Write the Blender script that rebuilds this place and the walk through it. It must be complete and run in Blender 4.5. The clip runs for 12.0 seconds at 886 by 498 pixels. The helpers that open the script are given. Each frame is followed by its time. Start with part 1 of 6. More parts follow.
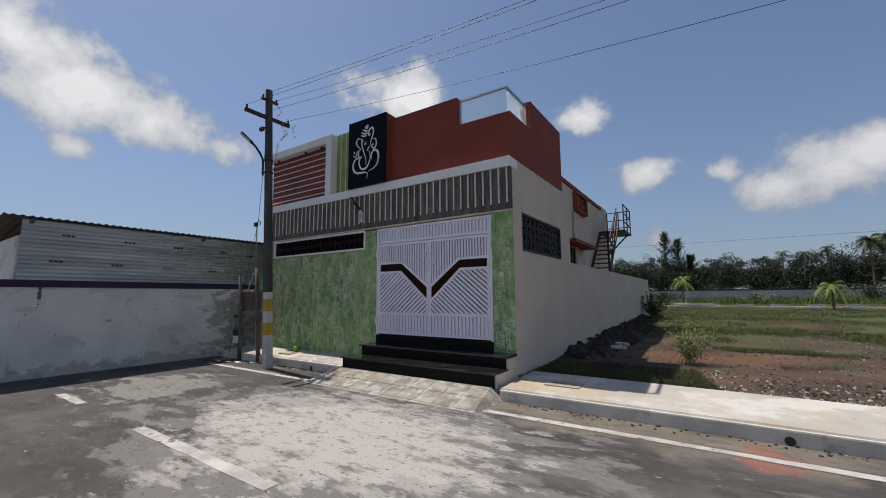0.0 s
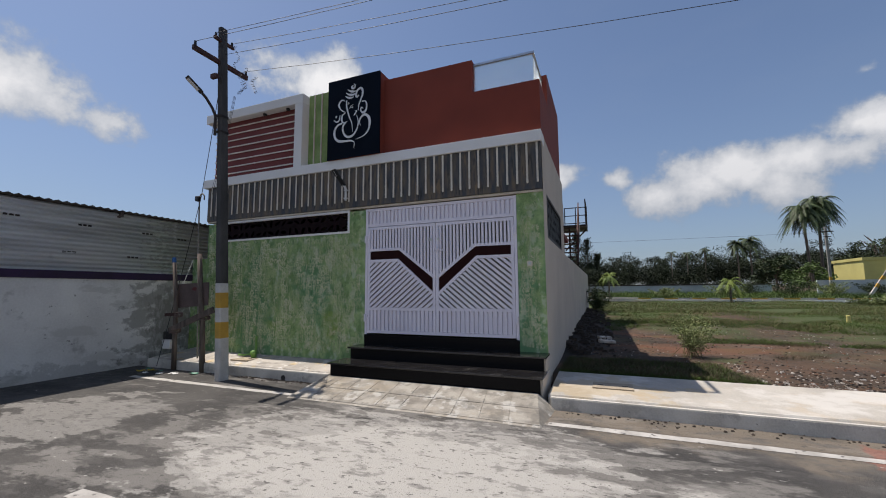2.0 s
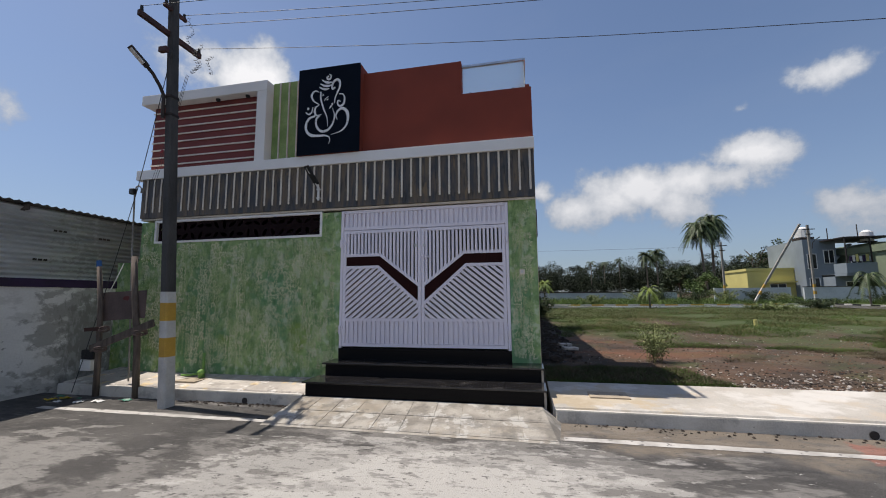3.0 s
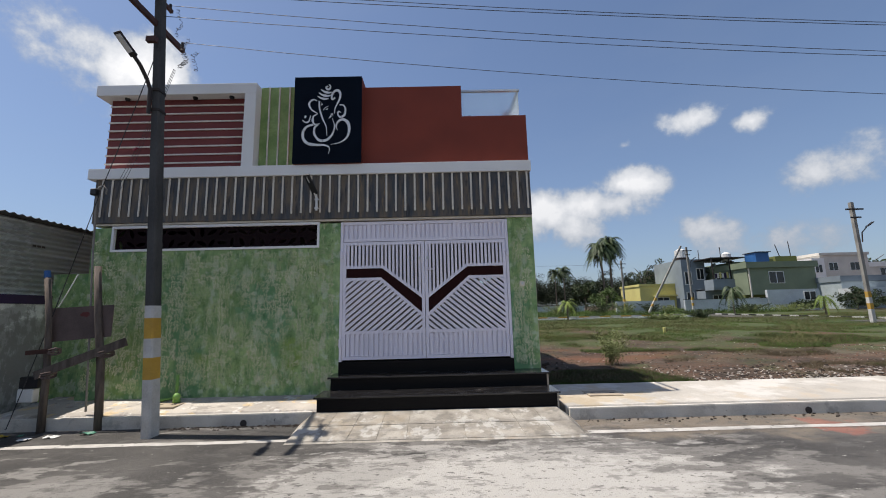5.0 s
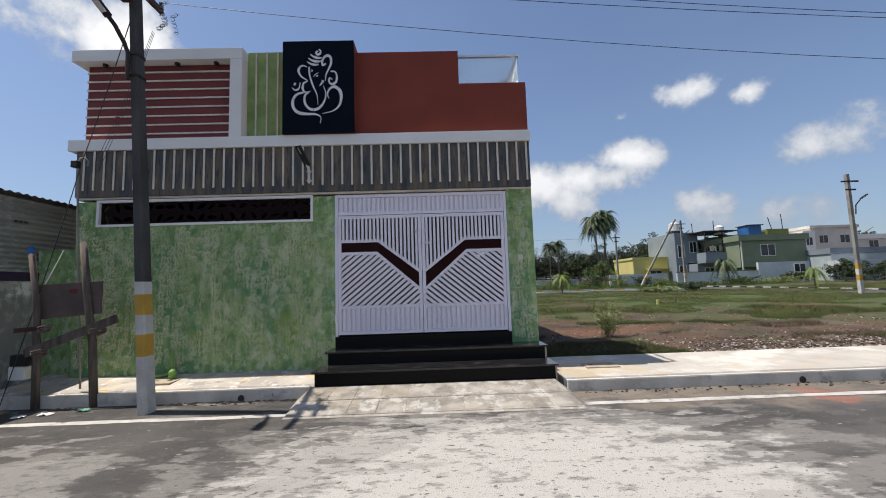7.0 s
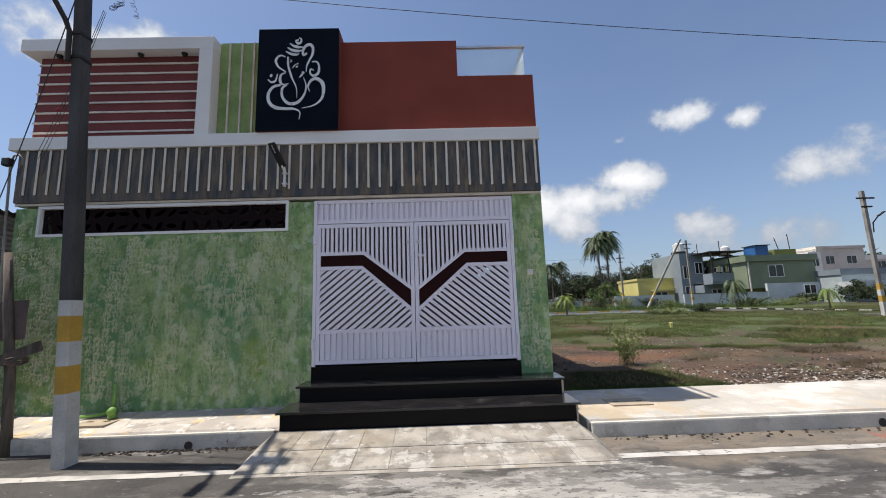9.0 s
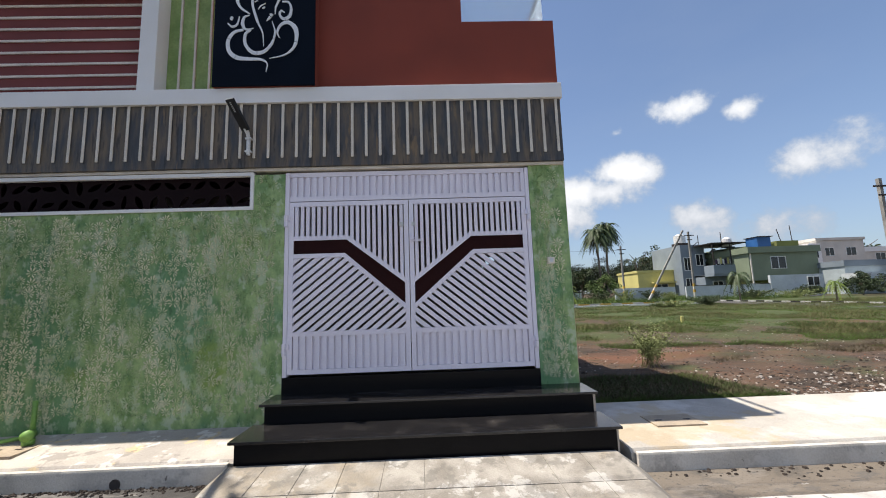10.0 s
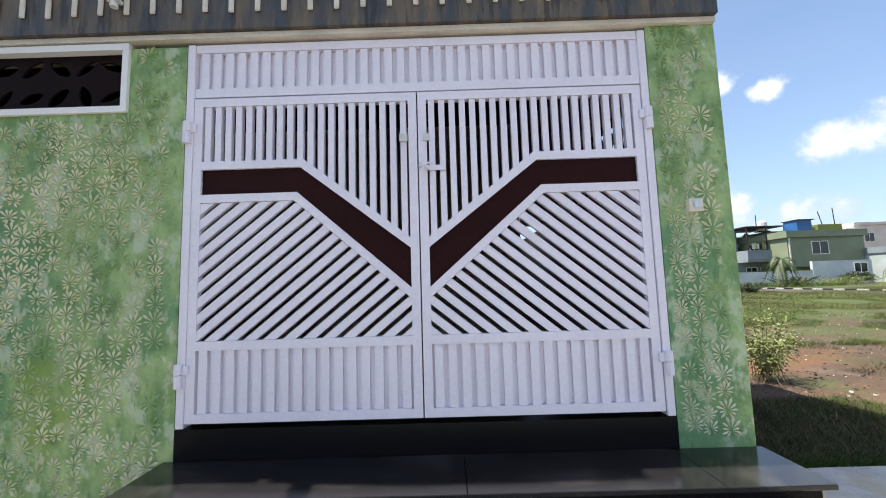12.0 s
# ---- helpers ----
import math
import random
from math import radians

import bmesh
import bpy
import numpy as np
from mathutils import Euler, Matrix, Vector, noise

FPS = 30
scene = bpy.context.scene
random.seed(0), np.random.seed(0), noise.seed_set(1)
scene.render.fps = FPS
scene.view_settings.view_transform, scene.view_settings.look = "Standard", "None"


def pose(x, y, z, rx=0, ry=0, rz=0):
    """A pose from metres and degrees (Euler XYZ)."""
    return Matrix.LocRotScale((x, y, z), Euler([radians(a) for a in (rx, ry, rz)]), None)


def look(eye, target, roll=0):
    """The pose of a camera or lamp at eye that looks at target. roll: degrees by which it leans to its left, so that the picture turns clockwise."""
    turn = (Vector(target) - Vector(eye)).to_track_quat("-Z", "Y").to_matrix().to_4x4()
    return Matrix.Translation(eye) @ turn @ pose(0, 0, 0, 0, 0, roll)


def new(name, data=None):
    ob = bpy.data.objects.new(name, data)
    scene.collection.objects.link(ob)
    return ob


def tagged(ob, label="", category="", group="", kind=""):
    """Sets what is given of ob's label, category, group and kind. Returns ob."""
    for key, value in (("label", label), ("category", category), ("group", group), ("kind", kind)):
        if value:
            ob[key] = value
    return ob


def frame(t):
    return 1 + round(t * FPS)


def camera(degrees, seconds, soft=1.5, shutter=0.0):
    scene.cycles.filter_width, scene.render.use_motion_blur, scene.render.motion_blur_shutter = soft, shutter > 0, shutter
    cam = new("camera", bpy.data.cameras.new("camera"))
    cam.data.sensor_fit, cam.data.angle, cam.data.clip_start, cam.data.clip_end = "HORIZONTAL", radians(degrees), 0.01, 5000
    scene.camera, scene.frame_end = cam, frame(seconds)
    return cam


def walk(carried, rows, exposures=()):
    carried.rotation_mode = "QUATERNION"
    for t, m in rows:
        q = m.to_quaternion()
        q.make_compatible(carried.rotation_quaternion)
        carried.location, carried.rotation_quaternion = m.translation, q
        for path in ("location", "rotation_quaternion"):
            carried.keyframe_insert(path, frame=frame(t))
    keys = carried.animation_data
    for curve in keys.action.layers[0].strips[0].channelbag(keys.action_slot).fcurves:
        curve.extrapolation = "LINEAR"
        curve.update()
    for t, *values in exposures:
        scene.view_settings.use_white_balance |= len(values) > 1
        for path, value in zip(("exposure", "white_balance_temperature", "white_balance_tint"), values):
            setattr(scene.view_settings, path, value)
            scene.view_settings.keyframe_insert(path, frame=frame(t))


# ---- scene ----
cam = camera(96.5, 12.0, soft=1.0)
PATH = [
    (0, (-0.067, -0.109, 1.576), (-1.171, 1.542, 1.812), -0.4),
    (0.5, (-0.527, -0.024, 1.58), (-1.579, 1.661, 1.808), -0.4),
    (1, (-1.027, -0.026, 1.56), (-1.997, 1.709, 1.778), -0.3),
    (1.5, (-1.51, 0.021, 1.535), (-2.377, 1.811, 1.744), -0.4),
    (2, (-2.028, 0.072, 1.535), (-2.77, 1.917, 1.745), -0.4),
    (2.5, (-2.51, 0.093, 1.564), (-3.102, 1.991, 1.782), -0.5),
    (3, (-3.004, 0.123, 1.576), (-3.409, 2.067, 1.818), -0.5),
    (5, (-4.387, -0.252, 1.512), (-4.368, 1.722, 1.828), -1.4),
    (5.5, (-4.445, -0.317, 1.52), (-4.412, 1.663, 1.799), -1.5),
    (6, (-4.461, -0.337, 1.522), (-4.421, 1.65, 1.751), -1.6),
    (6.5, (-4.449, -0.25, 1.505), (-4.407, 1.74, 1.699), -1.7),
    (7, (-4.428, -0.124, 1.509), (-4.385, 1.867, 1.698), -1.8),
    (9, (-4.346, 0.793, 1.484), (-4.305, 2.77, 1.782), -1.8),
    (9.5, (-4.317, 1.287, 1.516), (-4.267, 3.266, 1.8), -1.9),
    (10, (-4.376, 1.806, 1.533), (-4.321, 3.788, 1.793), -1.9),
    (10.5, (-4.366, 2.302, 1.533), (-4.354, 4.288, 1.767), -1.9),
    (11, (-4.43, 2.85, 1.501), (-4.454, 4.838, 1.722), -1.8),
    (11.5, (-4.488, 3.368, 1.506), (-4.52, 5.356, 1.717), -1.9),
    (12, (-4.485, 3.935, 1.511), (-4.498, 5.925, 1.709), -1.7),
]
walk(cam, [(t, look(eye, target, roll)) for t, eye, target, roll in PATH],
     exposures=[(0.0, 0.1, 6700, 13), (2.5, 0.25, 6700, 13), (5.5, 0.45, 6700, 12), (7.0, 0.5, 6700, 12), (9.5, 0.65, 6750, 12), (10.5, 0.95, 6850, 12), (11.2, 1.2, 6900, 10), (12.0, 1.45, 7000, 9)])

# ---- world, sun ----
SUN_WAY = Vector((-0.42, 0.04, 1.0)).normalized()
world = bpy.data.worlds.new("sky_world")
scene.world = world
world.use_nodes = True


def build_sky():
    nt = world.node_tree
    nt.nodes.clear()
    out = nt.nodes.new("ShaderNodeOutputWorld")
    bg = nt.nodes.new("ShaderNodeBackground")
    sky = nt.nodes.new("ShaderNodeTexSky")
    sky.sky_type = 'NISHITA'
    sky.sun_disc = False
    sky.sun_elevation = math.asin(SUN_WAY.z)
    sky.sun_rotation = math.atan2(SUN_WAY.x, SUN_WAY.y)
    sky.air_density, sky.dust_density, sky.ozone_density = 0.85, 0.6, 2.2
    tc = nt.nodes.new("ShaderNodeTexCoord")

    def math_node(op, a, b=None, c=None):
        n = nt.nodes.new("ShaderNodeMath")
        n.operation = op
        for i, v in enumerate((a, b, c)):
            if v is None:
                continue
            if isinstance(v, (int, float)):
                n.inputs[i].default_value = v
            else:
                nt.links.new(v, n.inputs[i])
        return n.outputs[0]

    warp = nt.nodes.new("ShaderNodeTexNoise")
    warp.inputs["Scale"].default_value, warp.inputs["Detail"].default_value = 9.0, 8.0
    warp.inputs["Roughness"].default_value = 0.6
    nt.links.new(tc.outputs["Generated"], warp.inputs["Vector"])
    fine = nt.nodes.new("ShaderNodeTexNoise")
    fine.inputs["Scale"].default_value, fine.inputs["Detail"].default_value = 3.4, 7.0
    mp = nt.nodes.new("ShaderNodeMapping")
    mp.inputs["Scale"].default_value = (1, 1, 2.6)
    nt.links.new(tc.outputs["Generated"], mp.inputs["Vector"])
    nt.links.new(mp.outputs[0], fine.inputs["Vector"])
    total = None
    for way, reach, force in CLOUDS:
        sub = nt.nodes.new("ShaderNodeVectorMath")
        sub.operation = 'SUBTRACT'
        nt.links.new(tc.outputs["Generated"], sub.inputs[0])
        sub.inputs[1].default_value = Vector(way).normalized()
        sc = nt.nodes.new("ShaderNodeVectorMath")
        sc.operation = 'MULTIPLY'
        nt.links.new(sub.outputs[0], sc.inputs[0])
        sc.inputs[1].default_value = (1 / reach, 1 / reach, 1.7 / reach)
        ln = nt.nodes.new("ShaderNodeVectorMath")
        ln.operation = 'LENGTH'
        nt.links.new(sc.outputs[0], ln.inputs[0])
        m = math_node('MULTIPLY', math_node('MAXIMUM', math_node('SUBTRACT', 1.0, ln.outputs["Value"]), 0.0), force)
        total = m if total is None else math_node('MAXIMUM', total, m)
    lump = math_node('MULTIPLY_ADD', math_node('SUBTRACT', warp.outputs["Fac"], 0.5), 1.6, total)
    ramp = nt.nodes.new("ShaderNodeMapRange")
    ramp.interpolation_type = 'SMOOTHSTEP'
    for i, v in ((1, 0.30), (2, 0.66), (3, 0.0), (4, 1.0)):
        ramp.inputs[i].default_value = v
    nt.links.new(lump, ramp.inputs[0])
    gate_mask = math_node('MULTIPLY', ramp.outputs[0], math_node('MINIMUM', math_node('MULTIPLY', total, 6.0), 1.0))
    veil = nt.nodes.new("ShaderNodeMapRange")
    for i, v in ((1, 0.50), (2, 0.78), (3, 0.0), (4, 0.06)):
        veil.inputs[i].default_value = v
    nt.links.new(fine.outputs["Fac"], veil.inputs[0])
    amount = math_node('MAXIMUM', gate_mask, veil.outputs[0])
    # haze that thickens toward the horizon
    sep = nt.nodes.new("ShaderNodeSeparateXYZ")
    nt.links.new(tc.outputs["Generated"], sep.inputs[0])
    haze = math_node('MULTIPLY', math_node('POWER', math_node('SUBTRACT', 1.0, math_node('MINIMUM', math_node('ABSOLUTE', sep.outputs[2]), 1.0)), 4.2), 0.70)
    tint = nt.nodes.new("ShaderNodeMix")
    tint.data_type = 'RGBA'
    tint.inputs[7].default_value = HAZE
    nt.links.new(haze, tint.inputs[0])
    mix = nt.nodes.new("ShaderNodeMix")
    mix.data_type = 'RGBA'
    shade = nt.nodes.new("ShaderNodeMix")
    shade.data_type = 'RGBA'
    shade.inputs[6].default_value, shade.inputs[7].default_value = CLOUD_DARK, CLOUD_LIGHT
    deep = nt.nodes.new("ShaderNodeMapRange")
    for i, v in ((1, 0.35), (2, 0.95), (3, 0.0), (4, 1.0)):
        deep.inputs[i].default_value = v
    nt.links.new(lump, deep.inputs[0])
    nt.links.new(deep.outputs[0], shade.inputs[0])
    nt.links.new(amount, mix.inputs[0])
    nt.links.new(sky.outputs[0], mix.inputs[6])
    nt.links.new(shade.outputs[2], mix.inputs[7])
    nt.links.new(mix.outputs[2], tint.inputs[6])
    nt.links.new(tint.outputs[2], bg.inputs[0])
    bg.inputs[1].default_value = SKY_STRENGTH
    nt.links.new(bg.outputs[0], out.inputs[0])


SKY_STRENGTH = 0.107
HAZE = (1.2, 1.55, 2.1, 1)
CLOUD_DARK, CLOUD_LIGHT = (2.7, 3.2, 3.9, 1), (7.2, 7.4, 7.6, 1)
CLOUDS = [
    ((-0.898, 0.131, 0.421), 0.203, 1.00), ((-0.905, 0.209, 0.370), 0.231, 1.00), ((-0.888, 0.301, 0.347), 0.193, 1.00),
    ((-0.939, 0.209, 0.274), 0.087, 0.80), ((-0.843, 0.435, 0.317), 0.116, 0.75), ((-0.547, 0.705, 0.452), 0.164, 1.00),
    ((-0.224, 0.889, 0.399), 0.120, 1.00), ((-0.100, 0.956, 0.274), 0.120, 1.00), ((0.037, 0.967, 0.254), 0.073, 0.75),
    ((0.196, 0.955, 0.221), 0.183, 1.00), ((0.244, 0.942, 0.233), 0.154, 1.00),
    ((-0.091, 0.989, 0.115), 0.116, 0.60), ((0.227, 0.944, 0.239), 0.120, 1.00), ((0.139, 0.968, 0.209), 0.120, 0.95),
    ((0.443, 0.852, 0.280), 0.116, 1.00), ((0.403, 0.884, 0.237), 0.145, 0.95), ((0.331, 0.923, 0.198), 0.154, 0.80),
    ((0.043, 0.968, 0.247), 0.062, 0.70), ((-0.572, 0.680, 0.459), 0.212, 1.05), ((-0.618, 0.646, 0.448), 0.135, 0.90),
    ((0.531, 0.756, 0.382), 0.093, 1.00), ((0.609, 0.711, 0.351), 0.066, 0.95), ((0.419, 0.864, 0.280), 0.106, 1.05),
    ((0.359, 0.901, 0.241), 0.135, 1.00), ((0.274, 0.936, 0.222), 0.106, 0.90), ((0.699, 0.675, 0.234), 0.145, 0.70),
    ((0.568, 0.807, 0.159), 0.154, 0.62), ((0.673, 0.727, 0.136), 0.154, 0.60), ((0.419, 0.834, 0.358), 0.046, 0.60),
]
cloud_rng = random.Random(4)
for _ in range(16):    # unseen cumulus added behind the camera to brighten the shaded facade
    turn, rise = cloud_rng.uniform(math.pi * 1.06, math.pi * 1.94), cloud_rng.uniform(0.15, 0.75)
    CLOUDS.append(((math.cos(turn), math.sin(turn), rise), cloud_rng.uniform(0.18, 0.34), 1.0))
build_sky()
sun = new("sun", bpy.data.lights.new("sun", 'SUN'))
sun.data.energy, sun.data.angle, sun.data.color = 4.2, radians(0.53), (1.0, 0.95, 0.87)
sun.matrix_world = look(SUN_WAY * 60, (0, 0, 0))


# ---- materials ----
def material(name, base, dark=None, scale=6.0, detail=6.0, rough=0.8, metal=0.0, bump=0.15, bump_scale=60.0, fine=None,
             stretch=(1, 1, 1), low=0.35, high=0.65, spec=0.4, jitter=0.0):
    """A painted or mineral surface: two colours mixed by broad noise, a fine grain and a bump."""
    m = bpy.data.materials.new(name)
    m.use_nodes = True
    nt = m.node_tree
    b = nt.nodes["Principled BSDF"]
    b.inputs["Roughness"].default_value, b.inputs["Metallic"].default_value = rough, metal
    b.inputs["Specular IOR Level"].default_value = spec
    tc = nt.nodes.new("ShaderNodeTexCoord")
    mp = nt.nodes.new("ShaderNodeMapping")
    mp.inputs["Scale"].default_value = stretch
    geo = nt.nodes.new("ShaderNodeNewGeometry")
    nt.links.new(geo.outputs["Position"], mp.inputs["Vector"])
    n1 = nt.nodes.new("ShaderNodeTexNoise")
    n1.inputs["Scale"].default_value, n1.inputs["Detail"].default_value = scale, detail
    n2 = nt.nodes.new("ShaderNodeTexNoise")
    n2.inputs["Scale"].default_value, n2.inputs["Detail"].default_value = bump_scale, 4.0
    for n in (n1, n2):
        nt.links.new(mp.outputs[0], n.inputs["Vector"])
    dark = dark or tuple(c * 0.8 for c in base)
    r = nt.nodes.new("ShaderNodeValToRGB")
    r.color_ramp.elements[0].position, r.color_ramp.elements[1].position = low, high
    r.color_ramp.elements[0].color, r.color_ramp.elements[1].color = (*dark, 1), (*base, 1)
    nt.links.new(n1.outputs["Fac"], r.inputs[0])
    g = nt.nodes.new("ShaderNodeMix")
    g.data_type, g.blend_type = 'RGBA', 'OVERLAY'
    g.inputs[0].default_value = 0.25 if fine is None else fine
    nt.links.new(r.outputs[0], g.inputs[6])
    nt.links.new(n2.outputs["Fac"], g.inputs[7])
    last = g.outputs[2]
    if jitter:
        oi = nt.nodes.new("ShaderNodeObjectInfo")
        hs = nt.nodes.new("ShaderNodeHueSaturation")
        mr = nt.nodes.new("ShaderNodeMapRange")
        mr.inputs[3].default_value, mr.inputs[4].default_value = 1 - jitter, 1 + jitter
        nt.links.new(oi.outputs["Random"], mr.inputs[0])
        nt.links.new(mr.outputs[0], hs.inputs["Value"])
        nt.links.new(last, hs.inputs["Color"])
        last = hs.outputs[0]
    nt.links.new(last, b.inputs["Base Color"])
    if bump:
        bn = nt.nodes.new("ShaderNodeBump")
        bn.inputs["Strength"].default_value, bn.inputs["Distance"].default_value = bump, 0.01
        nt.links.new(n2.outputs["Fac"], bn.inputs["Height"])
        nt.links.new(bn.outputs[0], b.inputs["Normal"])
    return m


def add_layer(m, colour, scale, low, high, stretch=(1, 1, 1), rough=None, offset=(0, 0, 0), detail=8.0, centre=None, reach=None, amount=1.0):
    """Lays stains of another colour over a material where a noise is high; centre and reach keep them to an ellipse."""
    nt = m.node_tree
    b = nt.nodes["Principled BSDF"]
    old = b.inputs["Base Color"].links[0].from_socket
    geo = nt.nodes.new("ShaderNodeNewGeometry")
    mp = nt.nodes.new("ShaderNodeMapping")
    mp.inputs["Scale"].default_value, mp.inputs["Location"].default_value = stretch, offset
    nt.links.new(geo.outputs["Position"], mp.inputs["Vector"])
    n = nt.nodes.new("ShaderNodeTexNoise")
    n.inputs["Scale"].default_value, n.inputs["Detail"].default_value, n.inputs["Roughness"].default_value = scale, detail, 0.62
    nt.links.new(mp.outputs[0], n.inputs["Vector"])
    value = n.outputs["Fac"]
    if centre:
        s = nt.nodes.new("ShaderNodeVectorMath")
        s.operation = 'SUBTRACT'
        s.inputs[1].default_value = centre
        nt.links.new(geo.outputs["Position"], s.inputs[0])
        d = nt.nodes.new("ShaderNodeVectorMath")
        d.operation = 'DIVIDE'
        d.inputs[1].default_value = reach
        nt.links.new(s.outputs[0], d.inputs[0])
        ln = nt.nodes.new("ShaderNodeVectorMath")
        ln.operation = 'LENGTH'
        nt.links.new(d.outputs[0], ln.inputs[0])
        a = nt.nodes.new("ShaderNodeMath")
        a.operation = 'MULTIPLY_ADD'
        a.inputs[1].default_value, a.inputs[2].default_value = -0.42, 0.42
        nt.links.new(ln.outputs["Value"], a.inputs[0])
        c = nt.nodes.new("ShaderNodeMath")
        c.operation = 'ADD'
        nt.links.new(a.outputs[0], c.inputs[0])
        nt.links.new(value, c.inputs[1])
        value = c.outputs[0]
    mr = nt.nodes.new("ShaderNodeMapRange")
    mr.interpolation_type = 'SMOOTHSTEP'
    for i, v in ((1, low), (2, high), (3, 0.0), (4, amount)):
        mr.inputs[i].default_value = v
    nt.links.new(value, mr.inputs[0])
    mix = nt.nodes.new("ShaderNodeMix")
    mix.data_type = 'RGBA'
    mix.inputs[7].default_value = (*colour, 1)
    nt.links.new(mr.outputs[0], mix.inputs[0])
    nt.links.new(old, mix.inputs[6])
    nt.links.new(mix.outputs[2], b.inputs["Base Color"])
    if rough is not None:
        rm = nt.nodes.new("ShaderNodeMix")
        rm.inputs[2].default_value, rm.inputs[3].default_value = b.inputs["Roughness"].default_value, rough
        nt.links.new(mr.outputs[0], rm.inputs[0])
        nt.links.new(rm.outputs[0], b.inputs["Roughness"])
    return m


M = {}
M["asphalt"] = material("asphalt", (0.088, 0.083, 0.077), (0.044, 0.042, 0.040), 1.1, 15, 0.9, bump=0.9, bump_scale=140, fine=0.9, low=0.3, high=0.7)
add_layer(M["asphalt"], (0.135, 0.127, 0.117), 0.9, 0.47, 0.70, offset=(6, 2, 0), stretch=(0.6, 1.2, 1), amount=0.6, detail=15.0)
add_layer(M["asphalt"], (0.24, 0.228, 0.21), 1.7, 0.575, 0.62, offset=(3, 1, 0), stretch=(0.5, 1.3, 1), amount=0.6, detail=15.0)
add_layer(M["asphalt"], (0.034, 0.032, 0.031), 2.1, 0.56, 0.64, offset=(5, 8, 0), stretch=(0.6, 1.1, 1), amount=0.55, detail=15.0)
# cement film in front of the ramp, frayed at its rim, and a second smear farther along
add_layer(M["asphalt"], (0.20, 0.19, 0.175), 2.3, 0.56, 0.64, centre=(-3.7, 3.0, 0.06), reach=(3.5, 2.3, 5), stretch=(0.55, 1.2, 1), amount=0.8, detail=15.0)
add_layer(M["asphalt"], (0.36, 0.346, 0.32), 1.9, 0.66, 0.74, centre=(-3.6, 3.1, 0.06), reach=(3.0, 2.1, 5), stretch=(0.55, 1.2, 1), amount=0.9, detail=15.0)
add_layer(M["asphalt"], (0.25, 0.24, 0.222), 2.6, 0.62, 0.69, centre=(-8.2, 3.0, 0.06), reach=(1.5, 1.3, 5), stretch=(0.6, 1.3, 1), amount=0.8, detail=15.0)
add_layer(M["asphalt"], (0.50, 0.485, 0.45), 5.0, 0.58, 0.64, centre=(-3.9, 3.2, 0.06), reach=(2.6, 1.6, 5), offset=(4, 4, 0), stretch=(0.6, 1.2, 1), amount=0.45, detail=15.0)
# brown dust and a red smear by the kerb, pits and pale specks
add_layer(M["asphalt"], (0.22, 0.183, 0.14), 1.6, 0.50, 0.72, centre=(-0.5, 4.95, 0.06), reach=(3.4, 0.65, 5), amount=0.7, detail=12.0)
add_layer(M["asphalt"], (0.33, 0.10, 0.07), 3.0, 0.60, 0.70, centre=(0.3, 4.75, 0.06), reach=(0.5, 0.45, 5), amount=0.5)
add_layer(M["asphalt"], (0.075, 0.07, 0.066), 15, 0.61, 0.65, offset=(2, 5, 0), stretch=(0.7, 1.2, 1), amount=0.8, detail=5.0)
add_layer(M["asphalt"], (0.55, 0.53, 0.49), 14, 0.68, 0.70, offset=(9, 5, 0), stretch=(0.6, 1.2, 1), amount=0.6, detail=5.0)
add_layer(M["asphalt"], (0.045, 0.042, 0.04), 55, 0.62, 0.68, offset=(1, 1, 0), amount=0.75, detail=3.0)
add_layer(M["asphalt"], (0.11, 0.105, 0.098), 7, 0.54, 0.62, offset=(7, 7, 0), stretch=(0.6, 1.2, 1), amount=0.55, detail=15.0)
M["road_paint"] = material("road_paint", (0.50, 0.48, 0.45), (0.34, 0.325, 0.30), 5, 10, 0.85, bump=0.3, bump_scale=120)
add_layer(M["road_paint"], (0.10, 0.095, 0.09), 9, 0.60, 0.66, amount=0.9)
M["pavement"] = material("pavement", (0.50, 0.46, 0.405), (0.36, 0.33, 0.295), 1.8, 10, 0.9, bump=0.35, bump_scale=70)
add_layer(M["pavement"], (0.66, 0.48, 0.22), 2.6, 0.56, 0.62, offset=(7, 2, 0), amount=0.55)
add_layer(M["pavement"], (0.24, 0.22, 0.20), 3.3, 0.55, 0.60, offset=(1, 9, 0), amount=0.65, detail=12.0)
add_layer(M["pavement"], (0.70, 0.68, 0.64), 3.9, 0.56, 0.62, offset=(4, 4, 0), amount=0.7, detail=12.0)
add_layer(M["pavement"], (0.10, 0.095, 0.09), 13, 0.66, 0.70, offset=(3, 2, 0), amount=0.7)
M["pavement_pale"] = material("pavement_pale", (0.459, 0.430, 0.381), (0.369, 0.344, 0.303), 1.8, 12, 0.9, bump=0.35, bump_scale=70)
add_layer(M["pavement_pale"], (0.46, 0.38, 0.28), 2.2, 0.55, 0.63, offset=(7, 2, 0), amount=0.5, detail=12.0)
add_layer(M["pavement_pale"], (0.28, 0.26, 0.24), 5.3, 0.63, 0.70, offset=(1, 9, 0), amount=0.6, detail=10.0)
add_layer(M["pavement_pale"], (0.62, 0.60, 0.56), 1.1, 0.50, 0.60, offset=(2, 5, 0), amount=0.6, detail=14.0)
add_layer(M["pavement_pale"], (0.42, 0.32, 0.18), 2.4, 0.60, 0.74, centre=(-2.0, 5.9, 0.25), reach=(1.1, 0.8, 2), amount=0.55, detail=14.0)
add_layer(M["pavement_pale"], (0.12, 0.11, 0.10), 22, 0.68, 0.72, amount=0.6, detail=6.0)
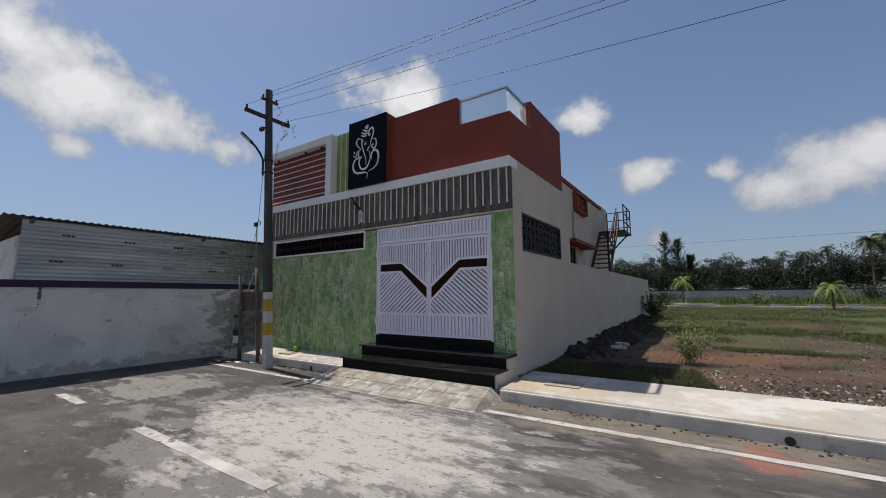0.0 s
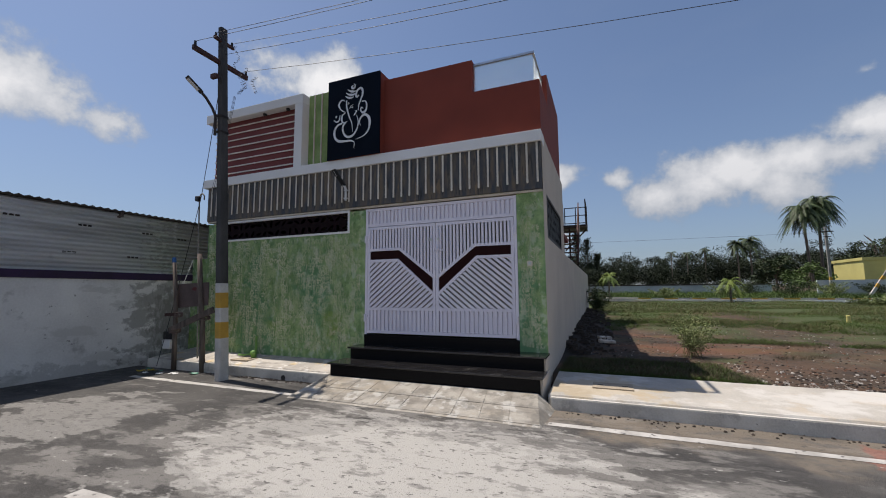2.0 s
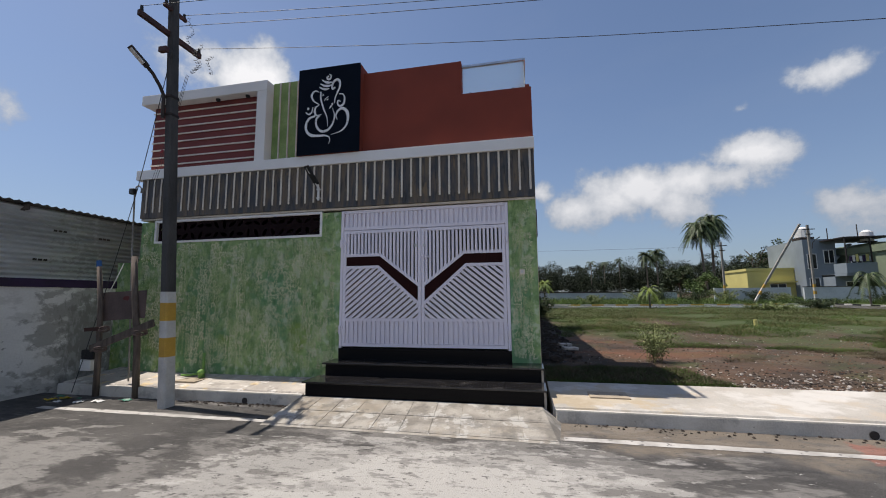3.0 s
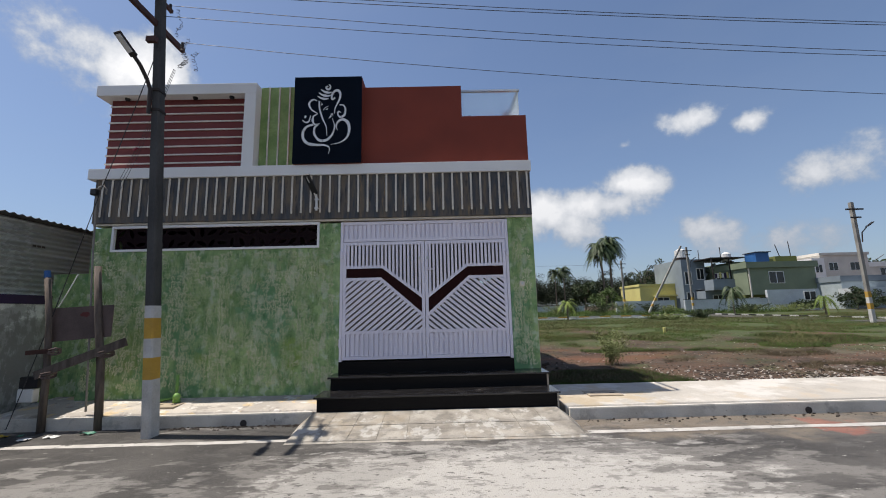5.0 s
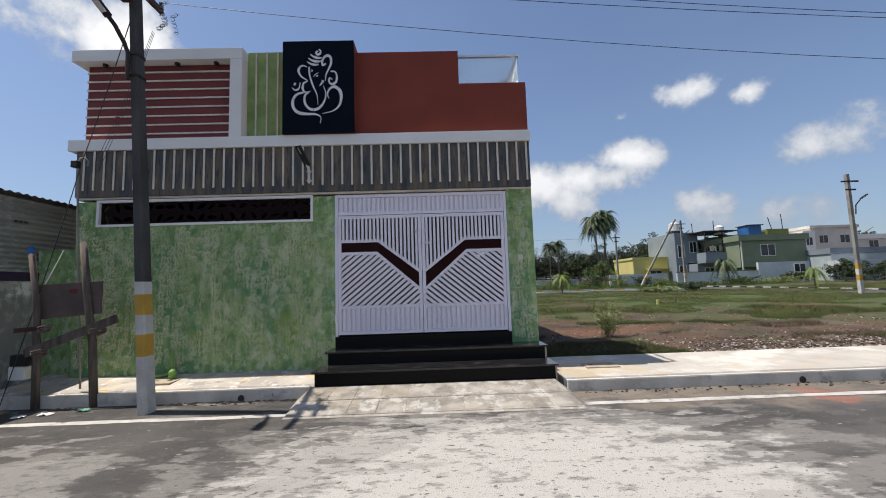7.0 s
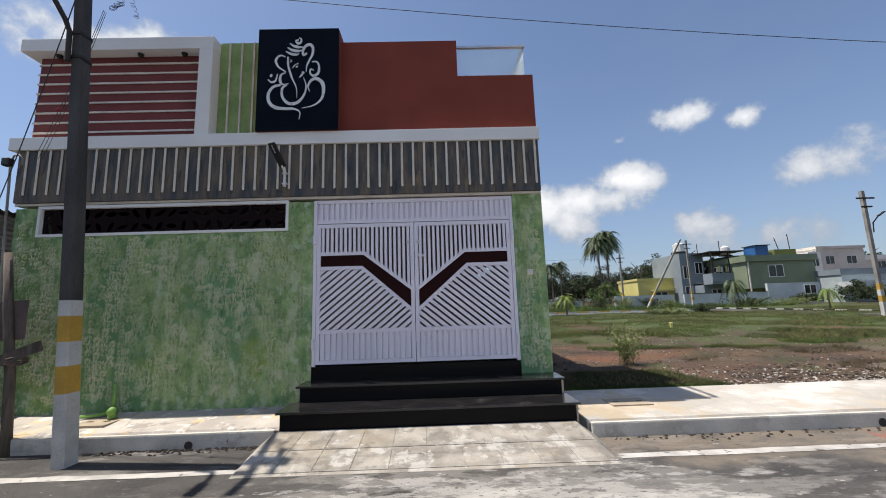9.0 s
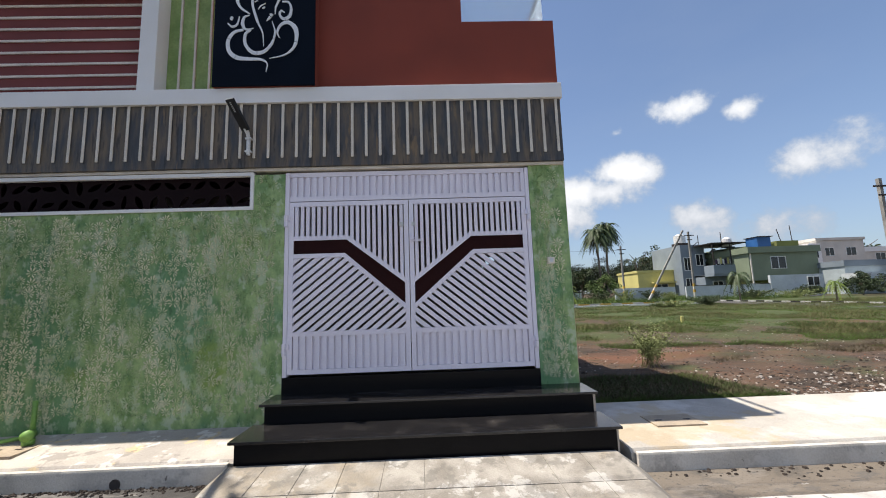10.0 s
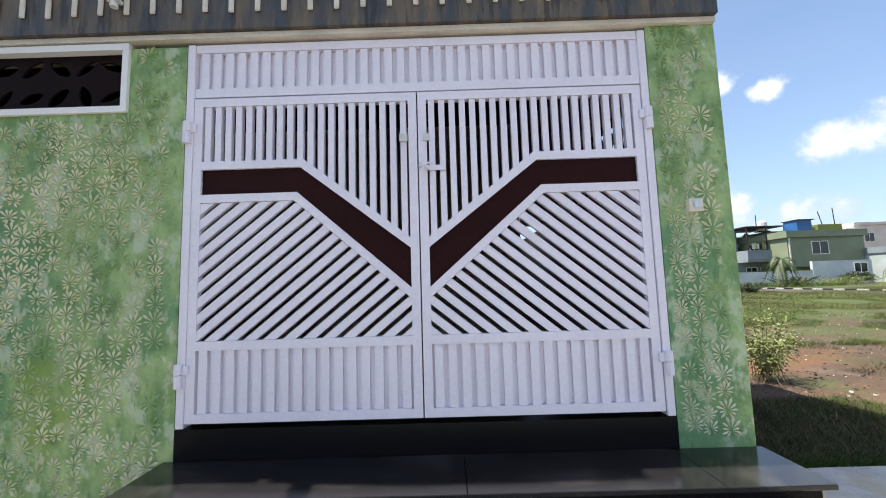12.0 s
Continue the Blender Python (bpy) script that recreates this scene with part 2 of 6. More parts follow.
M["kerb"] = material("kerb", (0.60, 0.57, 0.51), (0.44, 0.415, 0.37), 2.5, 10, 0.92, bump=0.4, bump_scale=60)
add_layer(M["kerb"], (0.20, 0.19, 0.175), 2.8, 0.56, 0.64, amount=0.45, detail=15.0)
add_layer(M["kerb"], (0.60, 0.57, 0.52), 4.0, 0.57, 0.64, offset=(4, 2, 7), amount=0.6, detail=15.0)
add_layer(M["kerb"], (0.06, 0.055, 0.05), 14, 0.66, 0.71, amount=0.7, detail=8.0)
M["ramp"] = material("ramp", (0.37, 0.345, 0.30), (0.22, 0.20, 0.17), 4.2, 14, 0.9, bump=0.4, bump_scale=80)
add_layer(M["ramp"], (0.47, 0.455, 0.42), 4, 0.54, 0.59, amount=0.75, detail=15.0)
add_layer(M["ramp"], (0.30, 0.245, 0.17), 1.6, 0.52, 0.66, offset=(5, 1, 0), amount=0.5, detail=12.0)
add_layer(M["ramp"], (0.16, 0.15, 0.13), 6, 0.52, 0.61, offset=(2, 2, 0), amount=0.6, detail=15.0)
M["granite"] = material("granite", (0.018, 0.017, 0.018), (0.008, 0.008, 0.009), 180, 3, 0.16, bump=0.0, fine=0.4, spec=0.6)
# dust-free copy of the granite, base darkened for shaded risers and sill
M["granite_shaded"] = material("granite_shaded", (0.008, 0.008, 0.009), (0.004, 0.004, 0.005), 120, 3, 0.25, bump=0.0, spec=0.12)
add_layer(M["granite"], (0.085, 0.078, 0.072), 3, 0.48, 0.78, rough=0.45, amount=0.5, detail=14.0)
M["green_wall"] = material("green_wall", (0.34, 0.46, 0.20), (0.15, 0.27, 0.10), 7.0, 14, 0.72, bump=0.8, bump_scale=34, stretch=(1.2, 1, 0.9), low=0.36, high=0.64)
add_layer(M["green_wall"], (0.10, 0.25, 0.12), 1.2, 0.48, 0.62, offset=(3, 0, 1), stretch=(1, 1, 0.7), amount=0.75, detail=14.0)
add_layer(M["green_wall"], (0.47, 0.55, 0.38), 6.5, 0.52, 0.62, offset=(5, 0, 2), stretch=(1.2, 1, 0.85), amount=0.75, detail=14.0)
add_layer(M["green_wall"], (0.19, 0.28, 0.045), 1.3, 0.53, 0.66, offset=(2, 0, 8), amount=0.7, detail=12.0)
add_layer(M["green_wall"], (0.56, 0.56, 0.40), 9.0, 0.59, 0.67, offset=(1, 0, 4), stretch=(1.2, 1, 0.9), amount=0.7, detail=14.0)
add_layer(M["green_wall"], (0.055, 0.13, 0.05), 11.0, 0.57, 0.66, offset=(8, 0, 3), stretch=(1.4, 1, 0.8), amount=0.6, detail=14.0)
M["flower"] = material("flower", (0.68, 0.66, 0.46), (0.24, 0.37, 0.15), 2.4, 10, 0.72, bump=0.2, bump_scale=90, low=0.38, high=0.54, stretch=(1.5, 1, 0.6))
M["beige"] = material("beige", (0.60, 0.52, 0.43), (0.54, 0.465, 0.385), 1.1, 6, 0.88, bump=0.12, bump_scale=120)
M["red_wall"] = material("red_wall", (0.235, 0.046, 0.026), (0.200, 0.040, 0.023), 1.5, 6, 0.8, bump=0.12, bump_scale=110)
M["maroon_wall"] = material("maroon_wall", (0.20, 0.048, 0.044), (0.16, 0.038, 0.035), 1.7, 6, 0.8, bump=0.12, bump_scale=110)
M["white_paint"] = material("white_paint", (0.83, 0.82, 0.79), (0.76, 0.75, 0.72), 1.3, 8, 0.7, bump=0.1, bump_scale=90)
M["cream_strip"] = material("cream_strip", (0.72, 0.66, 0.56), (0.58, 0.52, 0.44), 4, 6, 0.7, bump=0.15, bump_scale=80)
M["wood_paint"] = material("wood_paint", (0.150, 0.115, 0.078), (0.058, 0.062, 0.068), 4.0, 12, 0.6, bump=0.7, bump_scale=24, stretch=(3.0, 1, 0.5), low=0.40, high=0.64)
add_layer(M["wood_paint"], (0.24, 0.16, 0.085), 5.0, 0.60, 0.68, offset=(3, 0, 1), stretch=(2.6, 1, 0.45), amount=0.65, detail=15.0)
add_layer(M["wood_paint"], (0.022, 0.022, 0.025), 6.0, 0.55, 0.64, offset=(9, 0, 5), stretch=(3.0, 1, 0.4), amount=0.7, detail=15.0)
M["navy"] = material("navy", (0.004, 0.008, 0.016), (0.003, 0.006, 0.012), 2, 4, 0.6, bump=0.03, spec=0.06)
M["emblem"] = material("emblem", (0.82, 0.84, 0.84), (0.72, 0.74, 0.75), 6, 4, 0.5, bump=0.02)
M["green_strip"] = material("green_strip", (0.30, 0.40, 0.15), (0.17, 0.27, 0.08), 3, 8, 0.75, bump=0.3, bump_scale=40)
M["gate_white"] = material("gate_white", (0.80, 0.76, 0.83), (0.76, 0.72, 0.79), 2, 5, 0.42, bump=0.04, bump_scale=50)
M["gate_maroon"] = material("gate_maroon", (0.026, 0.0065, 0.006), (0.020, 0.005, 0.005), 3, 5, 0.5, bump=0.04, spec=0.08)
M["jali_maroon"] = material("jali_maroon", (0.013, 0.006, 0.0065), (0.010, 0.005, 0.005), 2, 5, 0.6, bump=0.05, spec=0.06)
M["jali_grey"] = material("jali_grey", (0.018, 0.016, 0.016), (0.013, 0.012, 0.012), 2, 5, 0.6, bump=0.05, spec=0.1)
M["dark_steel"] = material("dark_steel", (0.030, 0.028, 0.028), (0.05, 0.035, 0.028), 6, 6, 0.6, metal=0.3, bump=0.1)
M["rust_steel"] = material("rust_steel", (0.09, 0.035, 0.025), (0.05, 0.022, 0.018), 5, 6, 0.7, bump=0.15)
M["black_plastic"] = material("black_plastic", (0.015, 0.015, 0.016), None, 4, 4, 0.45, bump=0.02)
M["steel"] = material("steel", (0.62, 0.63, 0.64), (0.5, 0.5, 0.5), 4, 4, 0.28, metal=1.0, bump=0.02)
M["pole_concrete"] = material("pole_concrete", (0.085, 0.083, 0.08), (0.042, 0.041, 0.040), 3, 8, 0.92, bump=0.5, bump_scale=50, stretch=(1, 1, 0.4))
M["pole_white"] = material("pole_white", (0.55, 0.54, 0.52), (0.40, 0.39, 0.37), 3, 8, 0.85, bump=0.35, bump_scale=60)
M["pole_yellow"] = material("pole_yellow", (0.52, 0.31, 0.05), (0.40, 0.24, 0.05), 4, 8, 0.85, bump=0.35, bump_scale=60)
M["old_white_wall"] = material("old_white_wall", (0.74, 0.73, 0.70), (0.62, 0.61, 0.59), 1.5, 10, 0.92, bump=0.4, bump_scale=30)
add_layer(M["old_white_wall"], (0.30, 0.29, 0.27), 2.2, 0.60, 0.72, offset=(0, 4, 1), amount=0.6)
add_layer(M["old_white_wall"], (0.14, 0.13, 0.12), 7, 0.64, 0.70, offset=(0, 1, 6), amount=0.7)
add_layer(M["old_white_wall"], (0.50, 0.49, 0.46), 1.3, 0.53, 0.58, stretch=(1, 0.7, 1.5), offset=(2, 2, 2), amount=0.6, detail=14.0)
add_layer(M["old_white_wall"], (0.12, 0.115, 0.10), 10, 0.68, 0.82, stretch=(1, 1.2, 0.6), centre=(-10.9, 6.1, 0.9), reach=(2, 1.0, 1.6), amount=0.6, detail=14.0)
add_layer(M["old_white_wall"], (0.06, 0.05, 0.045), 9, 0.66, 0.72, centre=(-10.9, 1.95, 1.62), reach=(1, 0.06, 0.34), amount=0.9)
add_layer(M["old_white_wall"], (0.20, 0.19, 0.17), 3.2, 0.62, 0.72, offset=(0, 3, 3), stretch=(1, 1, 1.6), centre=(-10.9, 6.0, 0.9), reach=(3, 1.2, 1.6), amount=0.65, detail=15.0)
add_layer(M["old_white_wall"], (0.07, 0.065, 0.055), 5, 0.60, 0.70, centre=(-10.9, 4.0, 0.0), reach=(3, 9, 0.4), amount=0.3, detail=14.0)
M["purple"] = material("purple", (0.040, 0.020, 0.060), (0.03, 0.018, 0.04), 3, 6, 0.8, bump=0.2)
M["zinc"] = material("zinc", (0.70, 0.71, 0.71), (0.48, 0.49, 0.49), 1.4, 8, 0.28, metal=0.45, bump=0.05, stretch=(1, 0.4, 4))
add_layer(M["zinc"], (0.20, 0.17, 0.14), 3, 0.62, 0.76, rough=0.8, amount=0.35)
add_layer(M["zinc"], (0.13, 0.11, 0.09), 9, 0.62, 0.68, centre=(-11.0, 6.9, 2.6), reach=(2, 1.8, 1.4), rough=0.8, amount=0.3, detail=12.0)
M["old_wood"] = material("old_wood", (0.155, 0.125, 0.105), (0.075, 0.06, 0.05), 6, 8, 0.9, bump=0.6, bump_scale=30, stretch=(3, 3, 0.4))
M["board"] = material("board", (0.145, 0.105, 0.095), (0.10, 0.075, 0.068), 3, 8, 0.85, bump=0.15)
add_layer(M["board"], (0.13, 0.02, 0.02), 6, 0.66, 0.76, centre=(-9.45, 5.44, 1.60), reach=(0.16, 1, 0.07), amount=0.8)
M["wire"] = material("wire", (0.03, 0.03, 0.032), None, 4, 2, 0.6, bump=0)
# near-black base puts the roofed porch's shade into the colour
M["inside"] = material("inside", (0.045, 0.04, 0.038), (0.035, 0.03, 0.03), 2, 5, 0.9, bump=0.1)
M["plastic_white"] = material("plastic_white", (0.72, 0.72, 0.70), None, 4, 4, 0.4, bump=0.02)
M["pipe_green"] = material("pipe_green", (0.22, 0.42, 0.10), None, 5, 5, 0.5, bump=0.1)
M["soil"] = material("soil", (0.098, 0.058, 0.034), (0.038, 0.026, 0.017), 1.3, 14, 0.97, bump=0.9, bump_scale=22)
add_layer(M["soil"], (0.040, 0.031, 0.025), 6, 0.50, 0.62, offset=(4, 7, 0), amount=0.8, detail=10.0)
add_layer(M["soil"], (0.22, 0.185, 0.15), 23, 0.62, 0.67, offset=(1, 3, 0), amount=0.6, detail=5.0)
add_layer(M["soil"], (0.115, 0.092, 0.070), 0.55, 0.53, 0.66, offset=(4, 2, 0), amount=0.75)
add_layer(M["soil"], (0.135, 0.060, 0.033), 0.35, 0.53, 0.64, offset=(1, 6, 0), stretch=(0.5, 1.6, 1), amount=0.85)
M["earth_dark"] = material("earth_dark", (0.050, 0.038, 0.030), (0.026, 0.021, 0.018), 3, 10, 0.97, bump=0.9, bump_scale=25)
M["grass"] = material("grass", (0.078, 0.128, 0.019), (0.038, 0.070, 0.011), 0.6, 6, 0.8, bump=0.0)
M["grass_dry"] = material("grass_dry", (0.145, 0.135, 0.055), (0.085, 0.08, 0.033), 2, 6, 0.85, bump=0.0)
M["leaf"] = material("leaf", (0.044, 0.066, 0.022), (0.022, 0.037, 0.014), 0.5, 6, 0.7, bump=0.0)
M["leaf_far"] = material("leaf_far", (0.022, 0.034, 0.012), (0.009, 0.016, 0.007), 0.25, 6, 0.8, bump=0.0)
M["leaf_bright"] = material("leaf_bright", (0.16, 0.21, 0.030), (0.08, 0.13, 0.022), 1.2, 6, 0.65, bump=0.0)
M["leaf_palm"] = material("leaf_palm", (0.060, 0.090, 0.030), (0.032, 0.052, 0.020), 1.0, 5, 0.55, bump=0.0)
M["bark"] = material("bark", (0.16, 0.13, 0.10), (0.09, 0.075, 0.06), 5, 8, 0.95, bump=0.6, bump_scale=25)
M["far_wall"] = material("far_wall", (0.40, 0.46, 0.48), (0.30, 0.345, 0.36), 0.8, 8, 0.9, bump=0.2, bump_scale=12)
M["compound_pale"] = material("compound_pale", (0.56, 0.60, 0.61), (0.46, 0.49, 0.50), 0.8, 8, 0.9, bump=0.2, bump_scale=12)
M["leaf_bush_green"] = material("leaf_bush_green", (0.085, 0.135, 0.030), (0.05, 0.085, 0.022), 1.0, 6, 0.7, bump=0.0)
M["stone_pale"] = material("stone_pale", (0.52, 0.49, 0.45), (0.28, 0.25, 0.22), 20, 6, 0.95, bump=0.3)
M["weed_dead"] = material("weed_dead", (0.11, 0.085, 0.05), (0.06, 0.05, 0.03), 2, 6, 0.9, bump=0.0)
M["house_blue"] = material("house_blue", (0.215, 0.255, 0.29), (0.175, 0.21, 0.24), 0.6, 6, 0.85, bump=0.1, bump_scale=20)
M["house_green"] = material("house_green", (0.205, 0.245, 0.165), (0.17, 0.205, 0.14), 0.6, 6, 0.85, bump=0.1, bump_scale=20)
M["house_olive"] = material("house_olive", (0.17, 0.185, 0.06), (0.14, 0.155, 0.05), 0.6, 6, 0.85, bump=0.1, bump_scale=20)
M["house_yellow"] = material("house_yellow", (0.60, 0.54, 0.20), (0.52, 0.46, 0.17), 0.6, 6, 0.85, bump=0.1, bump_scale=20)
M["house_cream"] = material("house_cream", (0.66, 0.62, 0.55), (0.54, 0.51, 0.455), 0.4, 6, 0.85, bump=0.1, bump_scale=20)
M["pole_grey"] = material("pole_grey", (0.30, 0.285, 0.26), (0.20, 0.19, 0.175), 2, 8, 0.9, bump=0.3, bump_scale=40)
M["blue_sheet"] = material("blue_sheet", (0.03, 0.12, 0.33), (0.02, 0.09, 0.26), 1, 5, 0.5, bump=0.05)
M["dark_glass"] = material("dark_glass", (0.022, 0.024, 0.026), None, 3, 3, 0.15, bump=0, spec=0.6)
M["stone_white"] = material("stone_white", (0.55, 0.52, 0.48), (0.35, 0.32, 0.29), 8, 6, 0.9, bump=0.4)
M["stone_red"] = material("stone_red", (0.20, 0.10, 0.065), (0.12, 0.075, 0.055), 8, 6, 0.95, bump=0.5)
M["manhole"] = material("manhole", (0.40, 0.33, 0.24), (0.30, 0.25, 0.19), 5, 8, 0.9, bump=0.3)
M["trash_yellow"] = material("trash_yellow", (0.50, 0.36, 0.03), None, 8, 6, 0.5, bump=0.3)
M["trash_green"] = material("trash_green", (0.06, 0.22, 0.15), None, 8, 6, 0.5, bump=0.3)


def build_glass():
    m = bpy.data.materials.new("frosted_glass")
    m.use_nodes = True
    nt = m.node_tree
    b = nt.nodes["Principled BSDF"]
    b.inputs["Base Color"].default_value = (0.90, 0.95, 0.94, 1)
    b.inputs["Transmission Weight"].default_value = 0.85
    geo = nt.nodes.new("ShaderNodeNewGeometry")
    w = nt.nodes.new("ShaderNodeTexNoise")
    w.inputs["Scale"].default_value, w.inputs["Detail"].default_value = 5.0, 2.0
    nt.links.new(geo.outputs["Position"], w.inputs["Vector"])
    mr = nt.nodes.new("ShaderNodeMapRange")
    for i, v in ((1, 0.47), (2, 0.53), (3, 0.45), (4, 0.60)):
        mr.inputs[i].default_value = v
    nt.links.new(w.outputs["Fac"], mr.inputs[0])
    nt.links.new(mr.outputs[0], b.inputs["Roughness"])
    b.inputs["IOR"].default_value = 1.1
    return m


M["glass"] = build_glass()


# ---- building blocks ----
def box(bm, x0, x1, y0, y1, z0, z1):
    """A box between two corners."""
    v = [bm.verts.new(p) for p in ((x0, y0, z0), (x1, y0, z0), (x1, y1, z0), (x0, y1, z0), (x0, y0, z1), (x1, y0, z1), (x1, y1, z1), (x0, y1, z1))]
    for f in ((0, 3, 2, 1), (4, 5, 6, 7), (0, 1, 5, 4), (1, 2, 6, 5), (2, 3, 7, 6), (3, 0, 4, 7)):
        bm.faces.new([v[i] for i in f])
    return v


def prism(bm, pts, y0, y1):
    """An upright plate: an outline in x and z, from depth y0 to y1."""
    a = [bm.verts.new((x, y0, z)) for x, z in pts]
    b = [bm.verts.new((x, y1, z)) for x, z in pts]
    bm.faces.new(a)
    bm.faces.new(b[::-1])
    for i in range(len(pts)):
        j = (i + 1) % len(pts)
        bm.faces.new((a[j], a[i], b[i], b[j]))


def tube(bm, pts, r, sides=6, r1=None):
    """A round bar along a line of points, tapering from r to r1."""
    pts = [Vector(p) for p in pts]
    rings = []
    for i, p in enumerate(pts):
        way = (pts[min(i + 1, len(pts) - 1)] - pts[max(i - 1, 0)]).normalized()
        side = way.cross(Vector((0, 0, 1)) if abs(way.z) < 0.9 else Vector((0, 1, 0))).normalized()
        up = side.cross(way)
        rr = r if r1 is None else r + (r1 - r) * i / (len(pts) - 1)
        rings.append([bm.verts.new(p + rr * (math.cos(a) * side + math.sin(a) * up)) for a in (2 * math.pi * k / sides for k in range(sides))])
    for a, b in zip(rings, rings[1:]):
        for k in range(sides):
            bm.faces.new((a[k], a[(k + 1) % sides], b[(k + 1) % sides], b[k]))
    bm.faces.new(rings[0][::-1])
    bm.faces.new(rings[-1])


def beam(bm, p, q, w, h):
    """A square bar from p to q."""
    p, q = Vector(p), Vector(q)
    way = (q - p).normalized()
    side = way.cross(Vector((0, 0, 1)) if abs(way.z) < 0.9 else Vector((0, 1, 0))).normalized()
    up = side.cross(way)
    v = [bm.verts.new(c + sx * w / 2 * side + sz * h / 2 * up) for c in (p, q) for sx, sz in ((-1, -1), (1, -1), (1, 1), (-1, 1))]
    for f in ((0, 1, 2, 3), (7, 6, 5, 4), (0, 4, 5, 1), (1, 5, 6, 2), (2, 6, 7, 3), (3, 7, 4, 0)):
        bm.faces.new([v[i] for i in f])


def soften(bm, width=0.008, segments=2):
    bmesh.ops.recalc_face_normals(bm, faces=bm.faces)
    bmesh.ops.bevel(bm, geom=[e for e in bm.edges if e.is_manifold and e.calc_face_angle(0) > 0.6], offset=width, segments=segments, affect='EDGES', profile=0.7)


def mesh_of(name, bm, mat, smooth=False):
    bmesh.ops.recalc_face_normals(bm, faces=bm.faces)
    me = bpy.data.meshes.new(name)
    bm.to_mesh(me)
    bm.free()
    me.materials.append(mat)
    if smooth:
        for p in me.polygons:
            p.use_smooth = True
    return me


def part(name, bm, mat, parent, label="", smooth=False):
    """One mesh object under a thing or under a part."""
    ob = new(name, mesh_of(name, bm, mat, smooth))
    ob.parent = parent
    return tagged(ob, label)


def thing(name, label, category, at=(0, 0, 0), group="", kind=""):
    """An empty at a thing's base, to hold its parts."""
    ob = new(name)
    ob.empty_display_size = 0.1
    ob.location = at
    bpy.context.view_layer.update()
    return tagged(ob, label, category, group, kind)


def under(ob, parent):
    """Hangs a finished object under a thing without moving it."""
    ob.parent = parent
    ob.matrix_parent_inverse = Matrix.Translation(parent.location).inverted()
    return ob


def wpart(name, bm, mat, parent, label="", smooth=False):
    """A part whose mesh is given in world metres."""
    ob = new(name, mesh_of(name, bm, mat, smooth))
    root = parent
    while root.parent:
        root = root.parent
    ob.parent = parent
    if parent.parent is None:
        ob.matrix_parent_inverse = Matrix.Translation(root.location).inverted()
    return tagged(ob, label)


def solid(name, bm, mat, label, category, kind="", group="", smooth=False):
    """A thing of one mesh, given in world metres."""
    return tagged(new(name, mesh_of(name, bm, mat, smooth)), label, category, group, kind)


def boxes(*rows):
    bm = bmesh.new()
    for r in rows:
        box(bm, *r)
    return bm


def clip(poly, hull):
    """The part of a polygon that lies inside a convex outline (both in x and z)."""
    area = sum(a[0] * b[1] - b[0] * a[1] for a, b in zip(hull, hull[1:] + hull[:1]))
    hull = hull if area > 0 else hull[::-1]
    for (ax, az), (bx, bz) in zip(hull, hull[1:] + hull[:1]):
        def inside(p):
            return (bx - ax) * (p[1] - az) - (bz - az) * (p[0] - ax)
        got = []
        for p, q in zip(poly, poly[1:] + poly[:1]):
            dp, dq = inside(p), inside(q)
            if dp >= 0:
                got.append(p)
            if (dp >= 0) != (dq >= 0):
                k = dp / (dp - dq)
                got.append((p[0] + k * (q[0] - p[0]), p[1] + k * (q[1] - p[1])))
        poly = got
        if len(poly) < 3:
            return []
    return poly


def land(y):
    """The height of the open ground."""
    return 0.24 + max(0.0, y - 12.0) * 0.019


rng = random.Random(7)


# ---- ground ----
def build_ground():
    bm = bmesh.new()
    xs = [-400, -120, -60, -30, -14] + [-11 + 0.5 * i for i in range(73)] + [30, 40, 60, 120, 400]
    ys = [-400, -60, -12, 4, 6.2] + [6.6 + 0.5 * i for i in range(60)] + [38, 42, 46, 50, 60, 80, 120, 200, 420]
    grid = []
    for y in ys:
        row = []
        for x in xs:
            z = land(min(y, 130))
            if y > 6.7:
                z += 0.10 * (noise.noise(Vector((x * 0.35, y * 0.35, 0))) + 0.5 * noise.noise(Vector((x * 1.3, y * 1.3, 3)))) * min(1, (y - 6.6) / 2)
            if y < 6.4:
                z = -0.10
            row.append(bm.verts.new((x, y, z)))
        grid.append(row)
    for a, b in zip(grid, grid[1:]):
        for i in range(len(xs) - 1):
            bm.faces.new((a[i], a[i + 1], b[i + 1], b[i]))
    ob = solid("ground", bm, M["soil"], "brown earth and rubble ground of an empty plot", "ground", "structure", smooth=True)
    # grass cover on the ground, patchy, thicker away from the road
    m = M["soil"]
    add_layer(m, (0.048, 0.070, 0.018), 0.33, 0.42, 0.66, offset=(2, 3, 0), centre=(12, 34, 0.5), reach=(34, 21, 40), amount=0.9)
    add_layer(m, (0.046, 0.070, 0.018), 0.7, 0.57, 0.66, offset=(8, 1, 0), amount=0.6, detail=12.0)
    return ob


build_ground()
solid("road", boxes((-10.95, 60, -14, 5.42, -0.3, 0.06)), M["asphalt"], "worn grey asphalt road with pale cement patches", "road", "structure")


def road_mark(name, x0, x1, y0, y1):
    bm = bmesh.new()
    n = max(2, int((x1 - x0) / 0.25))
    last = None
    for i in range(n + 1):
        x = x0 + (x1 - x0) * i / n
        j = [rng.uniform(-0.012, 0.012) for _ in range(2)]
        now = [bm.verts.new((x, y0 + j[0], 0.064)), bm.verts.new((x, y1 + j[1], 0.064))]
        if last:
            bm.faces.new((last[0], now[0], now[1], last[1]))
        last = now
    solid(name, bm, M["road_paint"], "worn white painted line on the asphalt", "road marking", "structure")


